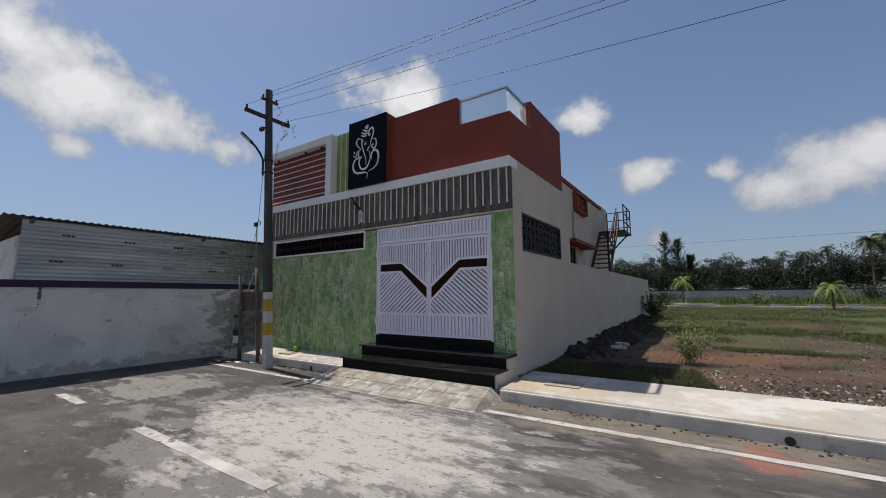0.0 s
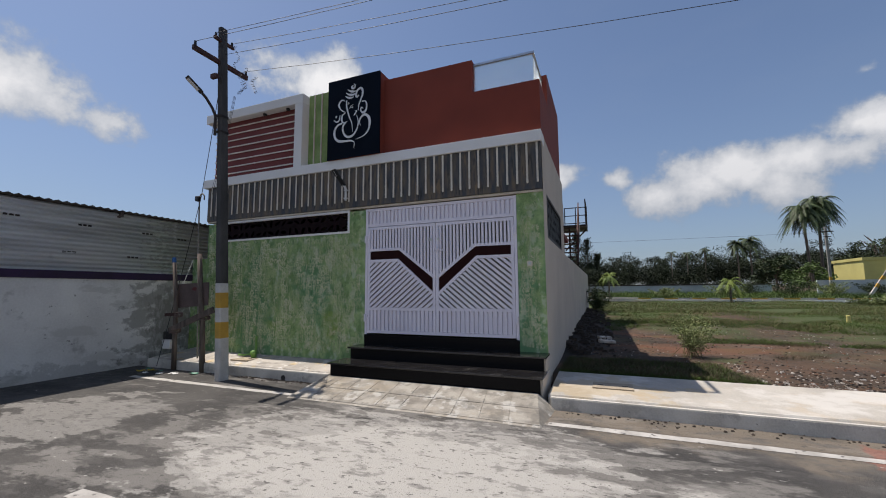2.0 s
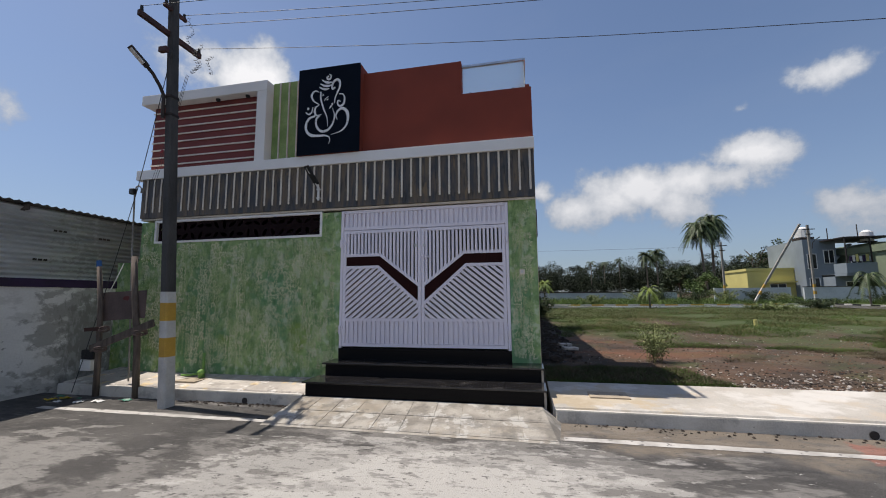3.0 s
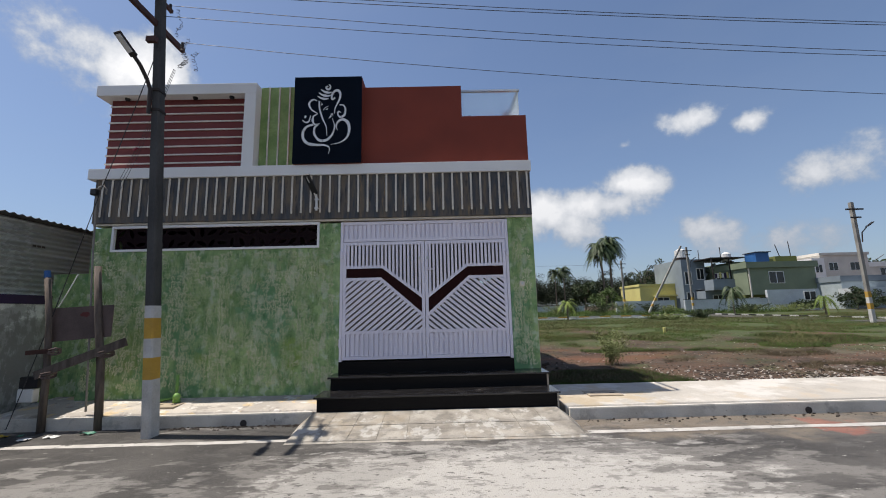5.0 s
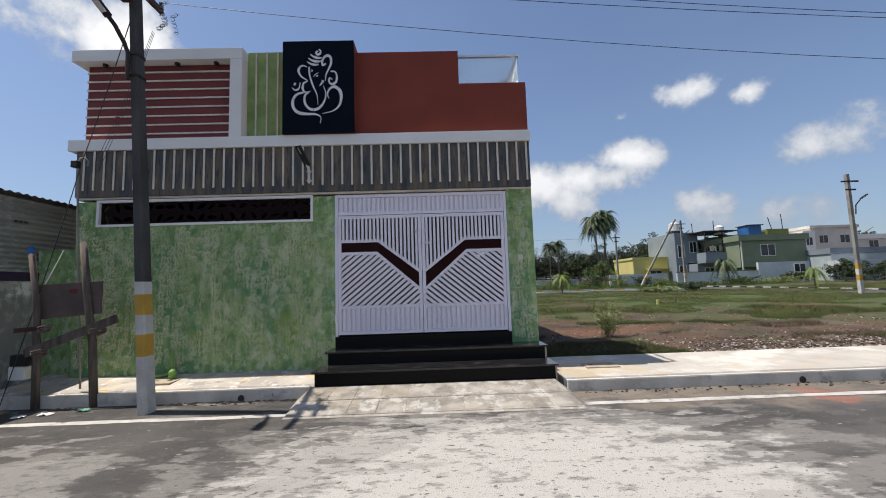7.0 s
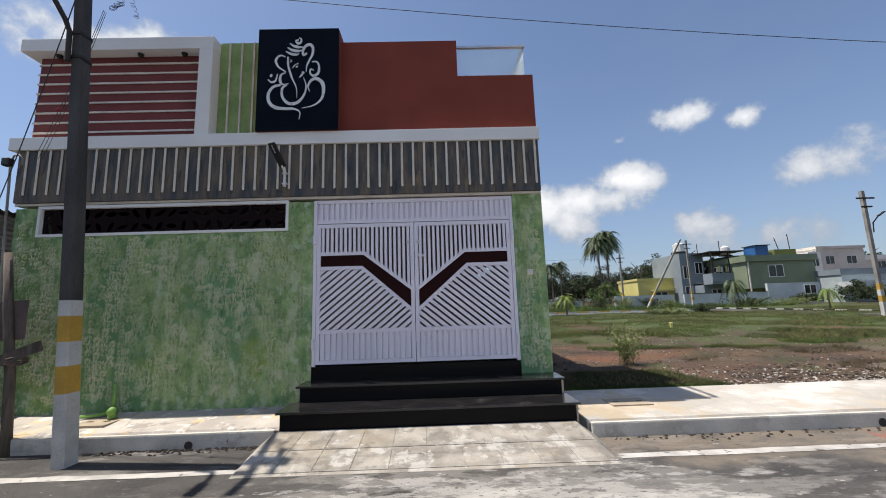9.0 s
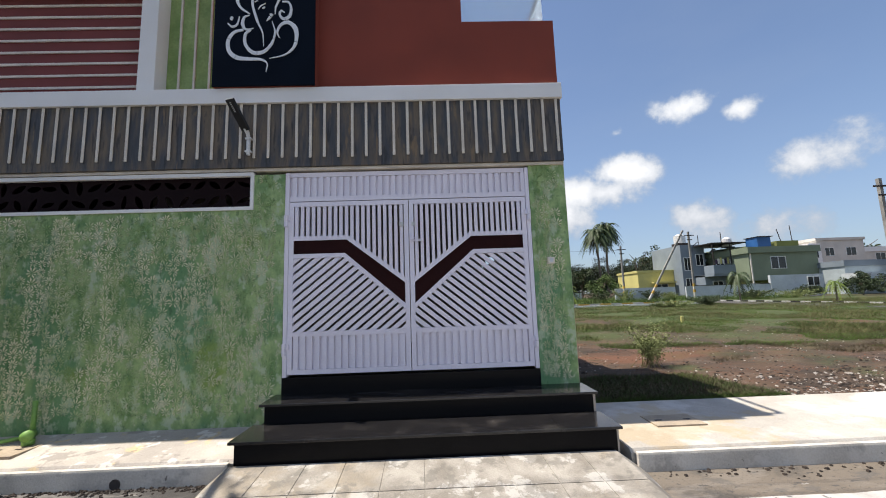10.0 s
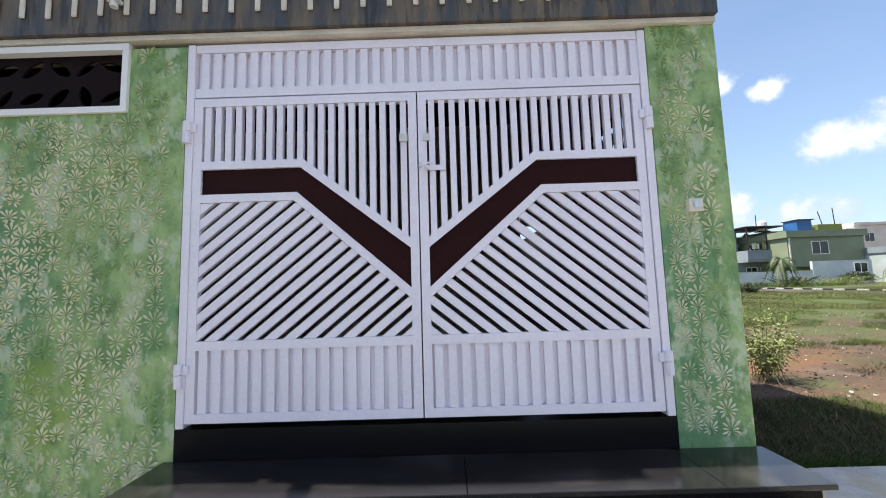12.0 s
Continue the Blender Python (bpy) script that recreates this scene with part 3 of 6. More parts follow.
road_mark("road_line_edge_right", -2.66, 40, 4.68, 4.80)
road_mark("road_line_edge_left", -9.9, -6.15, 4.66, 4.77)
for k, x0 in enumerate((-14.4 + 5.6, -5.75, -0.2, 5.3)):
    road_mark("road_line_centre", x0, x0 + (1.05 if k == 0 else 2.65), 1.86, 1.99)


def slab_run(name, x0, x1, yf, yb, zf, zb, label, mat="pavement"):
    """A raised pavement with its kerb face, sloping gently up to the back."""
    bm = bmesh.new()
    n = max(2, int((x1 - x0) / 0.6))
    rows = []
    for i in range(n + 1):
        x = x0 + (x1 - x0) * i / n
        w = 0.012 * noise.noise(Vector((x * 2, 1, 0)))
        rows.append([bm.verts.new(p) for p in ((x, yf + w, -0.1), (x, yf + w, zf - 0.03), (x, yf + 0.03 + w, zf + w * 0.6), (x, yb, zb), (x, yb, -0.1))])
    for a, b in zip(rows, rows[1:]):
        for k in range(4):
            bm.faces.new((a[k], b[k], b[k + 1], a[k + 1]))
    bm.faces.new(rows[0])
    bm.faces.new(rows[-1][::-1])
    return solid(name, bm, M[mat], label, "pavement", "structure")


slab_run("pavement_right", -2.73, 60, 5.34, 6.70, 0.225, 0.26, "pale concrete pavement with a raised kerb", "pavement_pale")
slab_run("pavement_left", -10.6, -6.12, 5.46, 6.5, 0.235, 0.32, "stained concrete pavement with a raised kerb")
bm = boxes((-10.6, -6.16, 5.40, 5.452, -0.1, 0.225))
soften(bm, 0.02, 2)
solid("kerb_left", bm, M["kerb"], "dirty concrete kerb stone along the road", "kerb", "structure")
bm = boxes((-2.70, 60, 5.28, 5.332, -0.1, 0.215))
soften(bm, 0.02, 2)
solid("kerb_right", bm, M["kerb"], "grey concrete kerb stone along the road", "kerb", "structure")


# ---- house shell ----
FX0, FX1, FY = -10.10, -2.82, 6.20      # facade's ends and its green face
house = thing("house", "single-storey house with green textured wall and red parapet", "house", (-6.5, 10, 0.0))


def hw(name, mat, label, *rows, bev=0.0):
    bm = boxes(*rows)
    if bev:
        soften(bm, bev, 2)
    return wpart(name, bm, mat, house, label)


# green front wall round the slit window and the gate
for row in ((FX0, -6.02, FY, FY + 0.2, 0.1, 2.64), (FX0, -9.75, FY, FY + 0.2, 2.64, 3.02), (-6.40, -6.02, FY, FY + 0.2, 2.64, 3.02)):
    hw("front_wall", M["green_wall"], "green textured plaster", row)
hw("gate_pillar", M["green_wall"], "green textured plaster", (-3.24, -2.823, FY, FY + 0.25, 0.3, 3.06), bev=0.006)
hw("gate_sill", M["granite_shaded"], "polished black granite", (-6.02, -3.24, FY + 0.0, FY + 0.35, 0.3, 0.772), bev=0.004)
# beige side wall with its lattice opening, then the low compound wall
for row in ((-3.05, -2.82, FY + 0.25, 6.60, 0.0, 4.02), (-3.05, -2.82, 6.60, 8.86, 0.0, 2.38), (-3.05, -2.82, 6.60, 8.86, 3.09, 4.02), (-3.05, -2.82, 8.86, 9.15, 0.0, 4.02)):
    hw("side_wall", M["beige"], "beige painted plaster", row)
hw("pillar_side", M["beige"], "beige painted plaster", (-2.823, -2.818, FY + 0.012, FY + 0.25, 0.25, 3.9))
compound = solid("compound_wall", boxes((-3.05, -2.82, 9.153, 24.2, -0.2, 2.36)), M["beige"], "beige painted compound wall beside the empty plot", "wall", "structure")
# lintel panel of grey boards, ledge, white band
hw("lintel_panel", M["wood_paint"], "dark grey-brown wood-grain paint", (FX0, -2.83, FY - 0.06, FY + 0.2, 3.09, 3.84), bev=0.004)
hw("soffit_ledge", M["cream_strip"], "cream painted ledge", (FX0, -2.83, FY - 0.03, FY + 0.22, 3.055, 3.087))
hw("white_band", M["white_paint"], "white painted band", (FX0 - 0.12, -2.812, FY - 0.10, FY + 0.24, 3.84, 4.02), bev=0.006)
# parapet storey
hw("red_panel", M["maroon_wall"], "dark red painted wall", (-10.12, -7.70, FY + 0.10, FY + 0.25, 4.022, 5.37))
hw("white_frame", M["white_paint"], "white painted frame", (-10.26, -7.50, FY - 0.08, FY + 0.25, 5.355, 5.545), bev=0.006)
hw("white_post", M["white_paint"], "white painted frame", (-7.70, -7.503, FY - 0.077, FY + 0.25, 4.023, 5.354), bev=0.006)
hw("green_panel", M["green_strip"], "light green textured paint", (-7.50, -6.82, FY + 0.12, FY + 0.25, 4.022, 5.57))
for row in ((-5.655, -3.94, FY, FY + 0.18, 4.022, 5.463), (-3.94, -2.822, FY, FY + 0.18, 4.022, 4.885),
            (-3.02, -2.822, FY + 0.18, 7.24, 4.022, 4.885), (-3.02, -2.822, 7.24, 9.15, 4.022, 5.50)):
    hw("red_parapet", M["red_wall"], "brick-red painted parapet", row)
hw("panel_side", M["red_wall"], "brick-red painted side", (-6.81, -5.655, FY - 0.115, FY + 0.24, 4.022, 5.575))
hw("navy_panel", M["navy"], "dark navy panel", (-6.815, -5.66, FY - 0.145, FY - 0.118, 4.023, 5.59), bev=0.004)
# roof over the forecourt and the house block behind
# porch surfaces carry their shade in the near-black colour
hw("porch_roof", M["inside"], "plastered roof slab, darkened for porch shade", (FX0, -3.05, FY + 0.25, 9.6, 3.9, 4.05))
hw("porch_floor", M["inside"], "cement floor, darkened for porch shade", (FX0, -3.05, FY + 0.25, 9.6, 0.0, 0.78))
hw("house_block", M["beige"], "beige painted plaster", (-10.0, -3.40, 9.62, 16.0, 0.0, 4.86))
hw("roof_cap", M["red_wall"], "brown-red parapet cap", (-10.05, -3.36, 9.60, 16.05, 4.863, 4.98), bev=0.006)
# added wall: closes the open passage to keep daylight out of the porch
hw("porch_back", M["beige"], "beige painted plaster", (-3.40, -2.822, 9.152, 9.60, 2.362, 4.02))
hw("left_wall", M["inside"], "plastered side wall, darkened for porch shade", (FX0, FX0 + 0.2, FY + 0.25, 9.62, 0.0, 3.9))
hw("rear_side_wall", M["beige"], "beige painted plaster", (FX0 - 0.0, FX0 + 0.1, 9.63, 16.0, 0.0, 3.9))
# low green return wall toward the neighbour
solid("wall_return", boxes((-10.9, -10.103, 6.45, 6.6, 0.0, 2.30)), M["green_wall"], "low green plastered wall closing the gap", "wall", "structure")

# strips on the facade
for k in range(46):
    x = -2.885 - k * 0.1575
    if x < FX0 + 0.05:
        break
    bm = boxes((x - 0.016, x + 0.016, FY - 0.078, FY - 0.062, 3.19 + rng.uniform(-0.006, 0.006), 3.838))
    soften(bm, 0.006, 1)
    wpart("strip", bm, M["cream_strip"], house, "raised cream strip")
for k in range(8):
    z = 5.235 - k * 0.152
    wpart("strip", boxes((-10.13, -7.71, FY + 0.082, FY + 0.098, z - 0.013, z + 0.013)), M["cream_strip"], house, "raised cream strip")
for x in (-7.35, -7.17, -6.99):
    wpart("strip", boxes((x - 0.012, x + 0.012, FY + 0.10, FY + 0.118, 4.026, 5.565)), M["cream_strip"], house, "raised cream strip")

# white steps and granite
steps = thing("entrance_steps", "polished black granite entrance steps with two treads", "steps", (-4.4, 5.7, 0))
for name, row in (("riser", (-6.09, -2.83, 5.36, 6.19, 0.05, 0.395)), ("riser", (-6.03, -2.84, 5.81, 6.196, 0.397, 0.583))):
    wpart(name, boxes(row), M["granite_shaded"], steps)
for x0, x1, y0, y1, z in ((-6.13, -2.79, 5.32, 5.80, 0.42), (-6.07, -2.80, 5.77, 6.194, 0.608)):
    cuts = [x0, -4.42, -3.28, x1] if z > 0.5 else [x0, -3.32, x1]
    for a, b in zip(cuts, cuts[1:]):
        bm = boxes((a + 0.0015, b - 0.0015, y0, y1, z - 0.024, z))
        soften(bm, 0.004, 2)
        wpart("tread", bm, M["granite"], steps)
wpart("side_block", boxes((-2.838, -2.80, 5.39, 6.19, 0.05, 0.393), (-2.838, -2.81, 5.83, 6.19, 0.396, 0.572)), M["beige"], steps, "beige plastered side")


def build_ramp():
    ob = thing("ramp", "pale cement ramp scored into tiles up to the steps", "ramp", (-4.4, 4.95, 0), kind="structure")
    bm = bmesh.new()
    top = [(-6.12, 5.34, 0.225), (-2.86, 5.34, 0.225)]
    low = [(-6.22, 4.57, 0.062), (-2.72, 4.55, 0.062)]
    out = [(-6.34, 5.40, 0.05), (-2.62, 5.36, 0.05)]
    v = [bm.verts.new(p) for p in (low[0], low[1], top[1], top[0], out[0], out[1], (-6.22, 4.57, -0.1), (-2.72, 4.55, -0.1), (-6.34, 5.40, -0.1), (-2.62, 5.36, -0.1))]
    for f in ((0, 1, 2, 3), (0, 3, 4), (1, 5, 2), (0, 4, 8, 6), (1, 7, 9, 5), (0, 6, 7, 1), (3, 2, 5, 4), (4, 5, 9, 8), (6, 8, 9, 7)):
        bm.faces.new([v[i] for i in f])
    wpart("bed", bm, M["ramp"], ob)
    n = 10
    for i in range(n):
        for j in range(2):
            u0, u1 = (i + 0.012) / n, (i + 0.988) / n
            v0, v1 = (0.06, 0.50) if j == 0 else (0.515, 0.985)
            def at(u, w, lift):
                a = Vector(low[0]).lerp(Vector(low[1]), u)
                b = Vector(top[0]).lerp(Vector(top[1]), u)
                return a.lerp(b, w) + Vector((0, -0.2, 0.98)) * lift
            bm = bmesh.new()
            lift = 0.004 + rng.uniform(0, 0.002)
            a = [bm.verts.new(at(u, w, lift)) for u, w in ((u0, v0), (u1, v0), (u1, v1), (u0, v1))]
            b = [bm.verts.new(at(u, w, -0.01)) for u, w in ((u0, v0), (u1, v0), (u1, v1), (u0, v1))]
            bm.faces.new(a)
            for k in range(4):
                bm.faces.new((a[k], b[k], b[(k + 1) % 4], a[(k + 1) % 4]))
            wpart("tile", bm, M["ramp"], ob)


build_ramp()


# ---- gate ----
def build_gate():
    gate = thing("double_gate", "white painted steel double gate with maroon V-shaped band", "gate", (-4.63, FY, 0.8))
    Y = FY + 0.02
    for x0 in (-6.018, -3.289):
        bm = boxes((x0, x0 + 0.046, Y - 0.02, Y + 0.06, 0.775, 3.035))
        soften(bm, 0.004, 1)
        wpart("post", bm, M["gate_white"], gate)
    transom = wpart("transom", boxes((-5.97, -3.291, Y + 0.022, Y + 0.026, 2.756, 2.984)), M["gate_white"], gate)
    for z0, z1 in ((2.985, 3.035), (2.70, 2.755)):
        wpart("rail", boxes((-5.97, -3.291, Y - 0.01, Y + 0.04, z0, z1)), M["gate_white"], transom)
    x = -5.94
    while x < -3.30:
        wpart("slat", boxes((x, x + 0.046, Y - 0.004, Y + 0.020, 2.757, 2.983)), M["gate_white"], transom)
        x += 0.0745
    for side in (-1, 1):
        def mx(u):
            return -4.632 + side * u      # u runs from the meeting edge outward
        def xx(a, b):
            return (min(mx(a), mx(b)), max(mx(a), mx(b)))
        U0, U1 = 0.004, 1.338
        bar = 0.05
        bm = bmesh.new()
        for a, b, z0, z1 in ((U0, U0 + bar, 0.80, 2.69), (U1 - bar, U1, 0.80, 2.69), (U0 + bar, U1 - bar, 2.64, 2.69), (U0 + bar, U1 - bar, 0.80, 0.85), (U0 + bar, U1 - bar, 1.198, 1.25)):
            box(bm, *xx(a, b), Y - 0.012, Y + 0.036, z0, z1)
        u_in, u_out = U0 + bar, U1 - bar
        def edge(points, z_shift):
            return [(mx(u), z + z_shift) for u, z in points]
        upper = [(u_out, 2.252), (0.70, 2.252), (u_in, 1.752)]
        lower = [(u_out, 2.052), (0.735, 2.052), (u_in, 1.46)]
        for line in (upper, lower):
            h = 0.048
            hd = 0.062
            prism(bm, edge([line[0], line[1]], 0) + edge([(line[1][0] - 0.018, line[1][1]), line[0]], h), Y - 0.013, Y + 0.034)
            prism(bm, edge([line[1], line[2]], 0) + edge([line[2]], hd) + edge([(line[1][0] - 0.018, line[1][1])], h), Y - 0.0135, Y + 0.0335)
        leaf = wpart("gate_leaf", bm, M["gate_white"], gate)
        bm = bmesh.new()
        prism(bm, edge([(u_out, 2.10), (0.72, 2.10), (u_in, 1.522), (u_in, 1.752), (0.70, 2.252), (u_out, 2.252)], 0), Y + 0.006, Y + 0.012)
        wpart("band", bm, M["gate_maroon"], leaf, "dark maroon sheet band")
        wpart("lower_sheet", boxes((*xx(u_in, u_out), Y + 0.022, Y + 0.026, 0.851, 1.197)), M["gate_white"], leaf)
        # upright slats above the band
        for i in range(20):
            u = u_in + (u_out - u_in) * (i + 0.5) / 20 - 0.018
            def foot(w):
                return 2.30 if w > 0.682 else 1.812 + (w - u_in) * (2.30 - 1.812) / (0.682 - u_in)
            bm = bmesh.new()
            prism(bm, [(mx(u), foot(u)), (mx(u + 0.036), foot(u + 0.036)), (mx(u + 0.036), 2.639), (mx(u), 2.639)], Y - 0.006, Y + 0.030)
            wpart("slat", bm, M["gate_white"], leaf)
        # slanting slats below the band
        hull = edge([(u_in, 1.251), (u_out, 1.251), (u_out, 2.05), (0.735, 2.05), (u_in, 1.458)], 0)
        k = -14
        ang = radians(39)
        while k < 24:
            # lines that fall toward the meeting edge are mirrored by side
            d = k * 0.0712
            base = (mx(u_out), 1.25)
            way = (-side * math.cos(ang), math.sin(ang))
            nor = (side * math.sin(ang), math.cos(ang))
            quad = []
            for off, s in ((d, -3), (d, 3), (d + 0.046, 3), (d + 0.046, -3)):
                quad.append((base[0] + nor[0] * off + way[0] * s, base[1] + nor[1] * off + way[1] * s))
            got = clip(quad, hull)
            if len(got) > 2:
                bm = bmesh.new()
                prism(bm, got, Y - 0.006, Y + 0.024)
                wpart("slat", bm, M["gate_white"], leaf)
            k += 1
        # upright slats on the lower sheet
        for i in range(16):
            u = u_in + (u_out - u_in) * (i + 0.5) / 16 - 0.0245
            wpart("slat", boxes((*xx(u, u + 0.049), Y - 0.004, Y + 0.021, 0.851, 1.197)), M["gate_white"], leaf)
        for z in (1.07, 2.48):
            bm = bmesh.new()
            tube(bm, [(mx(U1 + 0.028), Y - 0.035, z - 0.07), (mx(U1 + 0.028), Y - 0.035, z)], 0.022, 10)
            tube(bm, [(mx(U1 + 0.028), Y - 0.035, z + 0.004), (mx(U1 + 0.028), Y - 0.035, z + 0.06)], 0.022, 10)
            box(bm, *xx(U1 - 0.02, U1 + 0.012), Y - 0.03, Y - 0.0125, z, z + 0.05)
            wpart("hinge", bm, M["gate_white"], gate, "white painted barrel hinge")
    bm = bmesh.new()
    for a in range(6):
        c = Vector((-4.595, Y - 0.04, 2.235))
        t = a * math.pi / 3 + 0.3
        beam(bm, c, c + Vector((0.035 * math.cos(t), 0, 0.035 * math.sin(t))), 0.012, 0.012)
    tube(bm, [(-4.595, Y - 0.055, 2.235), (-4.595, Y - 0.012, 2.235)], 0.014, 8)
    wpart("latch_knob", bm, M["gate_white"], gate, "white star-shaped latch knob")
    wpart("hasp", boxes((-4.575, -4.47, Y - 0.022, Y - 0.014, 2.205, 2.235)), M["gate_white"], gate)
    wpart("bolt", boxes((-4.74, -4.69, Y - 0.026, Y - 0.014, 2.385, 2.43), (-4.60, -4.56, Y - 0.026, Y - 0.014, 2.385, 2.43)), M["plastic_white"], gate)


build_gate()


# ---- flower stamps pressed into the green plaster ----
def build_flowers(name, x0, x1, z0, z1, keep, step):
    """Fans of raised petals, stamped one above another in wavering columns."""
    bm = bmesh.new()
    y = FY - 0.001
    r = random.Random(11)
    x = x0 + step * 0.4
    while x < x1:
        z = z0 + r.uniform(0, step)
        size = r.uniform(0.046, 0.064)
        while z < z1:
            cx = x + r.uniform(-0.016, 0.016)
            if r.random() < 0.18:
                size = r.uniform(0.044, 0.068)
            if keep(cx, z) and r.random() > 0.10 and noise.noise(Vector((cx * 1.1, 5, z * 0.8))) > -0.45:
                petals = r.choice((8, 9, 10))
                turn = math.pi / 2 + r.uniform(-0.35, 0.35)
                for k in range(petals):
                    a = turn + 5.0 * (k / (petals - 1) - 0.5)
                    dx, dz = math.cos(a), math.sin(a)
                    ln = size * r.uniform(0.85, 1.1) * (1.15 if dz > 0.3 else 0.9)
                    w = ln * 0.125
                    v = [bm.verts.new((cx + ln * u * dx - w * q * dz, y - 0.0005, z + ln * u * dz + w * q * dx)) for u, q in ((0.15, 0), (0.72, 1), (1.0, 0), (0.72, -1))]
                    mid = bm.verts.new((cx + ln * 0.66 * dx, y - 0.012, z + ln * 0.66 * dz))
                    for i in range(4):
                        bm.faces.new((v[i], v[(i + 1) % 4], mid))
            z += size * r.uniform(1.5, 1.9)
        x += step * r.uniform(0.85, 1.1)
    ob = wpart(name, bm, M["flower"], house, "raised pale flower stamps in the plaster")
    ob["kind"] = "stuff"


build_flowers("flower_relief", FX0 + 0.06, -6.08, 0.42, 3.0, lambda x, z: not (-9.85 < x < -6.32 and z > 2.55), 0.100)
build_flowers("flower_relief", -3.20, -2.90, 0.68, 3.02, lambda x, z: True, 0.098)


# ---- lattice panels with leaf-shaped holes ----
def leaf_panel(bm, place, width, height, nx, nz, thick, seed, fill=0.62):
    """A sheet of width by height with leaf-shaped holes; place turns (u, w, depth) into a point."""
    r = random.Random(seed)
    N = 12
    for i in range(nx):
        for j in range(nz):
            u0, u1, w0, w1 = width * i / nx, width * (i + 1) / nx, height * j / nz, height * (j + 1) / nz
            cu, cw, hu, hw_ = (u0 + u1) / 2, (w0 + w1) / 2, (u1 - u0) / 2, (w1 - w0) / 2
            turn = r.uniform(-1.2, 1.2) + (0.6 if (i + j) % 2 else -0.6)
            la, lb = min(hu, hw_) * fill * r.uniform(1.15, 1.45), min(hu, hw_) * fill * r.uniform(0.42, 0.62)
            rim, hole = [], []
            for k in range(N):
                a = 2 * math.pi * (k + 0.5) / N
                c, s = math.cos(a), math.sin(a)
                m = 1 / max(abs(c), abs(s))
                rim.append((cu + hu * c * m, cw + hw_ * s * m))
                ta = a - turn
                lu, lw = la * math.cos(ta), lb * math.sin(ta) * (1 - 0.35 * math.cos(ta) ** 2)
                pu, pw = lu * math.cos(turn) - lw * math.sin(turn), lu * math.sin(turn) + lw * math.cos(turn)
                hole.append((cu + max(-hu * 0.93, min(hu * 0.93, pu)), cw + max(-hw_ * 0.93, min(hw_ * 0.93, pw))))
            A = [bm.verts.new(place(u, w, 0)) for u, w in rim]
            B = [bm.verts.new(place(u, w, 0)) for u, w in hole]
            C = [bm.verts.new(place(u, w, thick)) for u, w in hole]
            corners = [bm.verts.new(place(u, w, 0)) for u, w in ((u1, w1), (u0, w1), (u0, w0), (u1, w0))]
            for k in range(N):
                n = (k + 1) % N
                bm.faces.new((A[k], A[n], B[n], B[k]))
                bm.faces.new((B[k], B[n], C[n], C[k]))
                if k % 3 == 1:
                    bm.faces.new((A[k], corners[k // 3], A[n]))


window_slit = thing("window_1", "long slit window with maroon leaf-cut lattice in a white frame", "window", (-8.07, FY, 2.64), kind="structure")
bm = bmesh.new()
leaf_panel(bm, lambda u, w, d: (-9.74 + u, FY + 0.03 + d, 2.645 + w), 3.33, 0.37, 20, 2, 0.012, 3, 0.74)
wpart("lattice", bm, M["jali_maroon"], window_slit)
bm = boxes((-9.785, -6.365, FY - 0.022, FY + 0.03, 3.005, 3.045), (-9.785, -6.365, FY - 0.022, FY + 0.03, 2.615, 2.652),
           (-9.785, -9.748, FY - 0.021, FY + 0.03, 2.653, 3.004), (-6.402, -6.365, FY - 0.021, FY + 0.03, 2.653, 3.004))
wpart("window_frame", bm, M["white_paint"], window_slit)
window_side = thing("window_2", "dark grey leaf-cut lattice panel in the beige side wall", "window", (-2.9, 7.7, 2.38), kind="structure")
bm = bmesh.new()
leaf_panel(bm, lambda u, w, d: (-2.838 - d, 6.64 + u, 2.42 + w), 2.18, 0.63, 10, 4, 0.012, 9, 0.80)
wpart("lattice", bm, M["jali_grey"], window_side)
bm = boxes((-2.87, -2.815, 6.60, 8.86, 3.05, 3.09), (-2.87, -2.815, 6.60, 8.86, 2.38, 2.42), (-2.87, -2.816, 6.60, 6.64, 2.421, 3.049), (-2.87, -2.816, 8.82, 8.86, 2.421, 3.049))
wpart("window_frame", bm, M["dark_steel"], window_side)


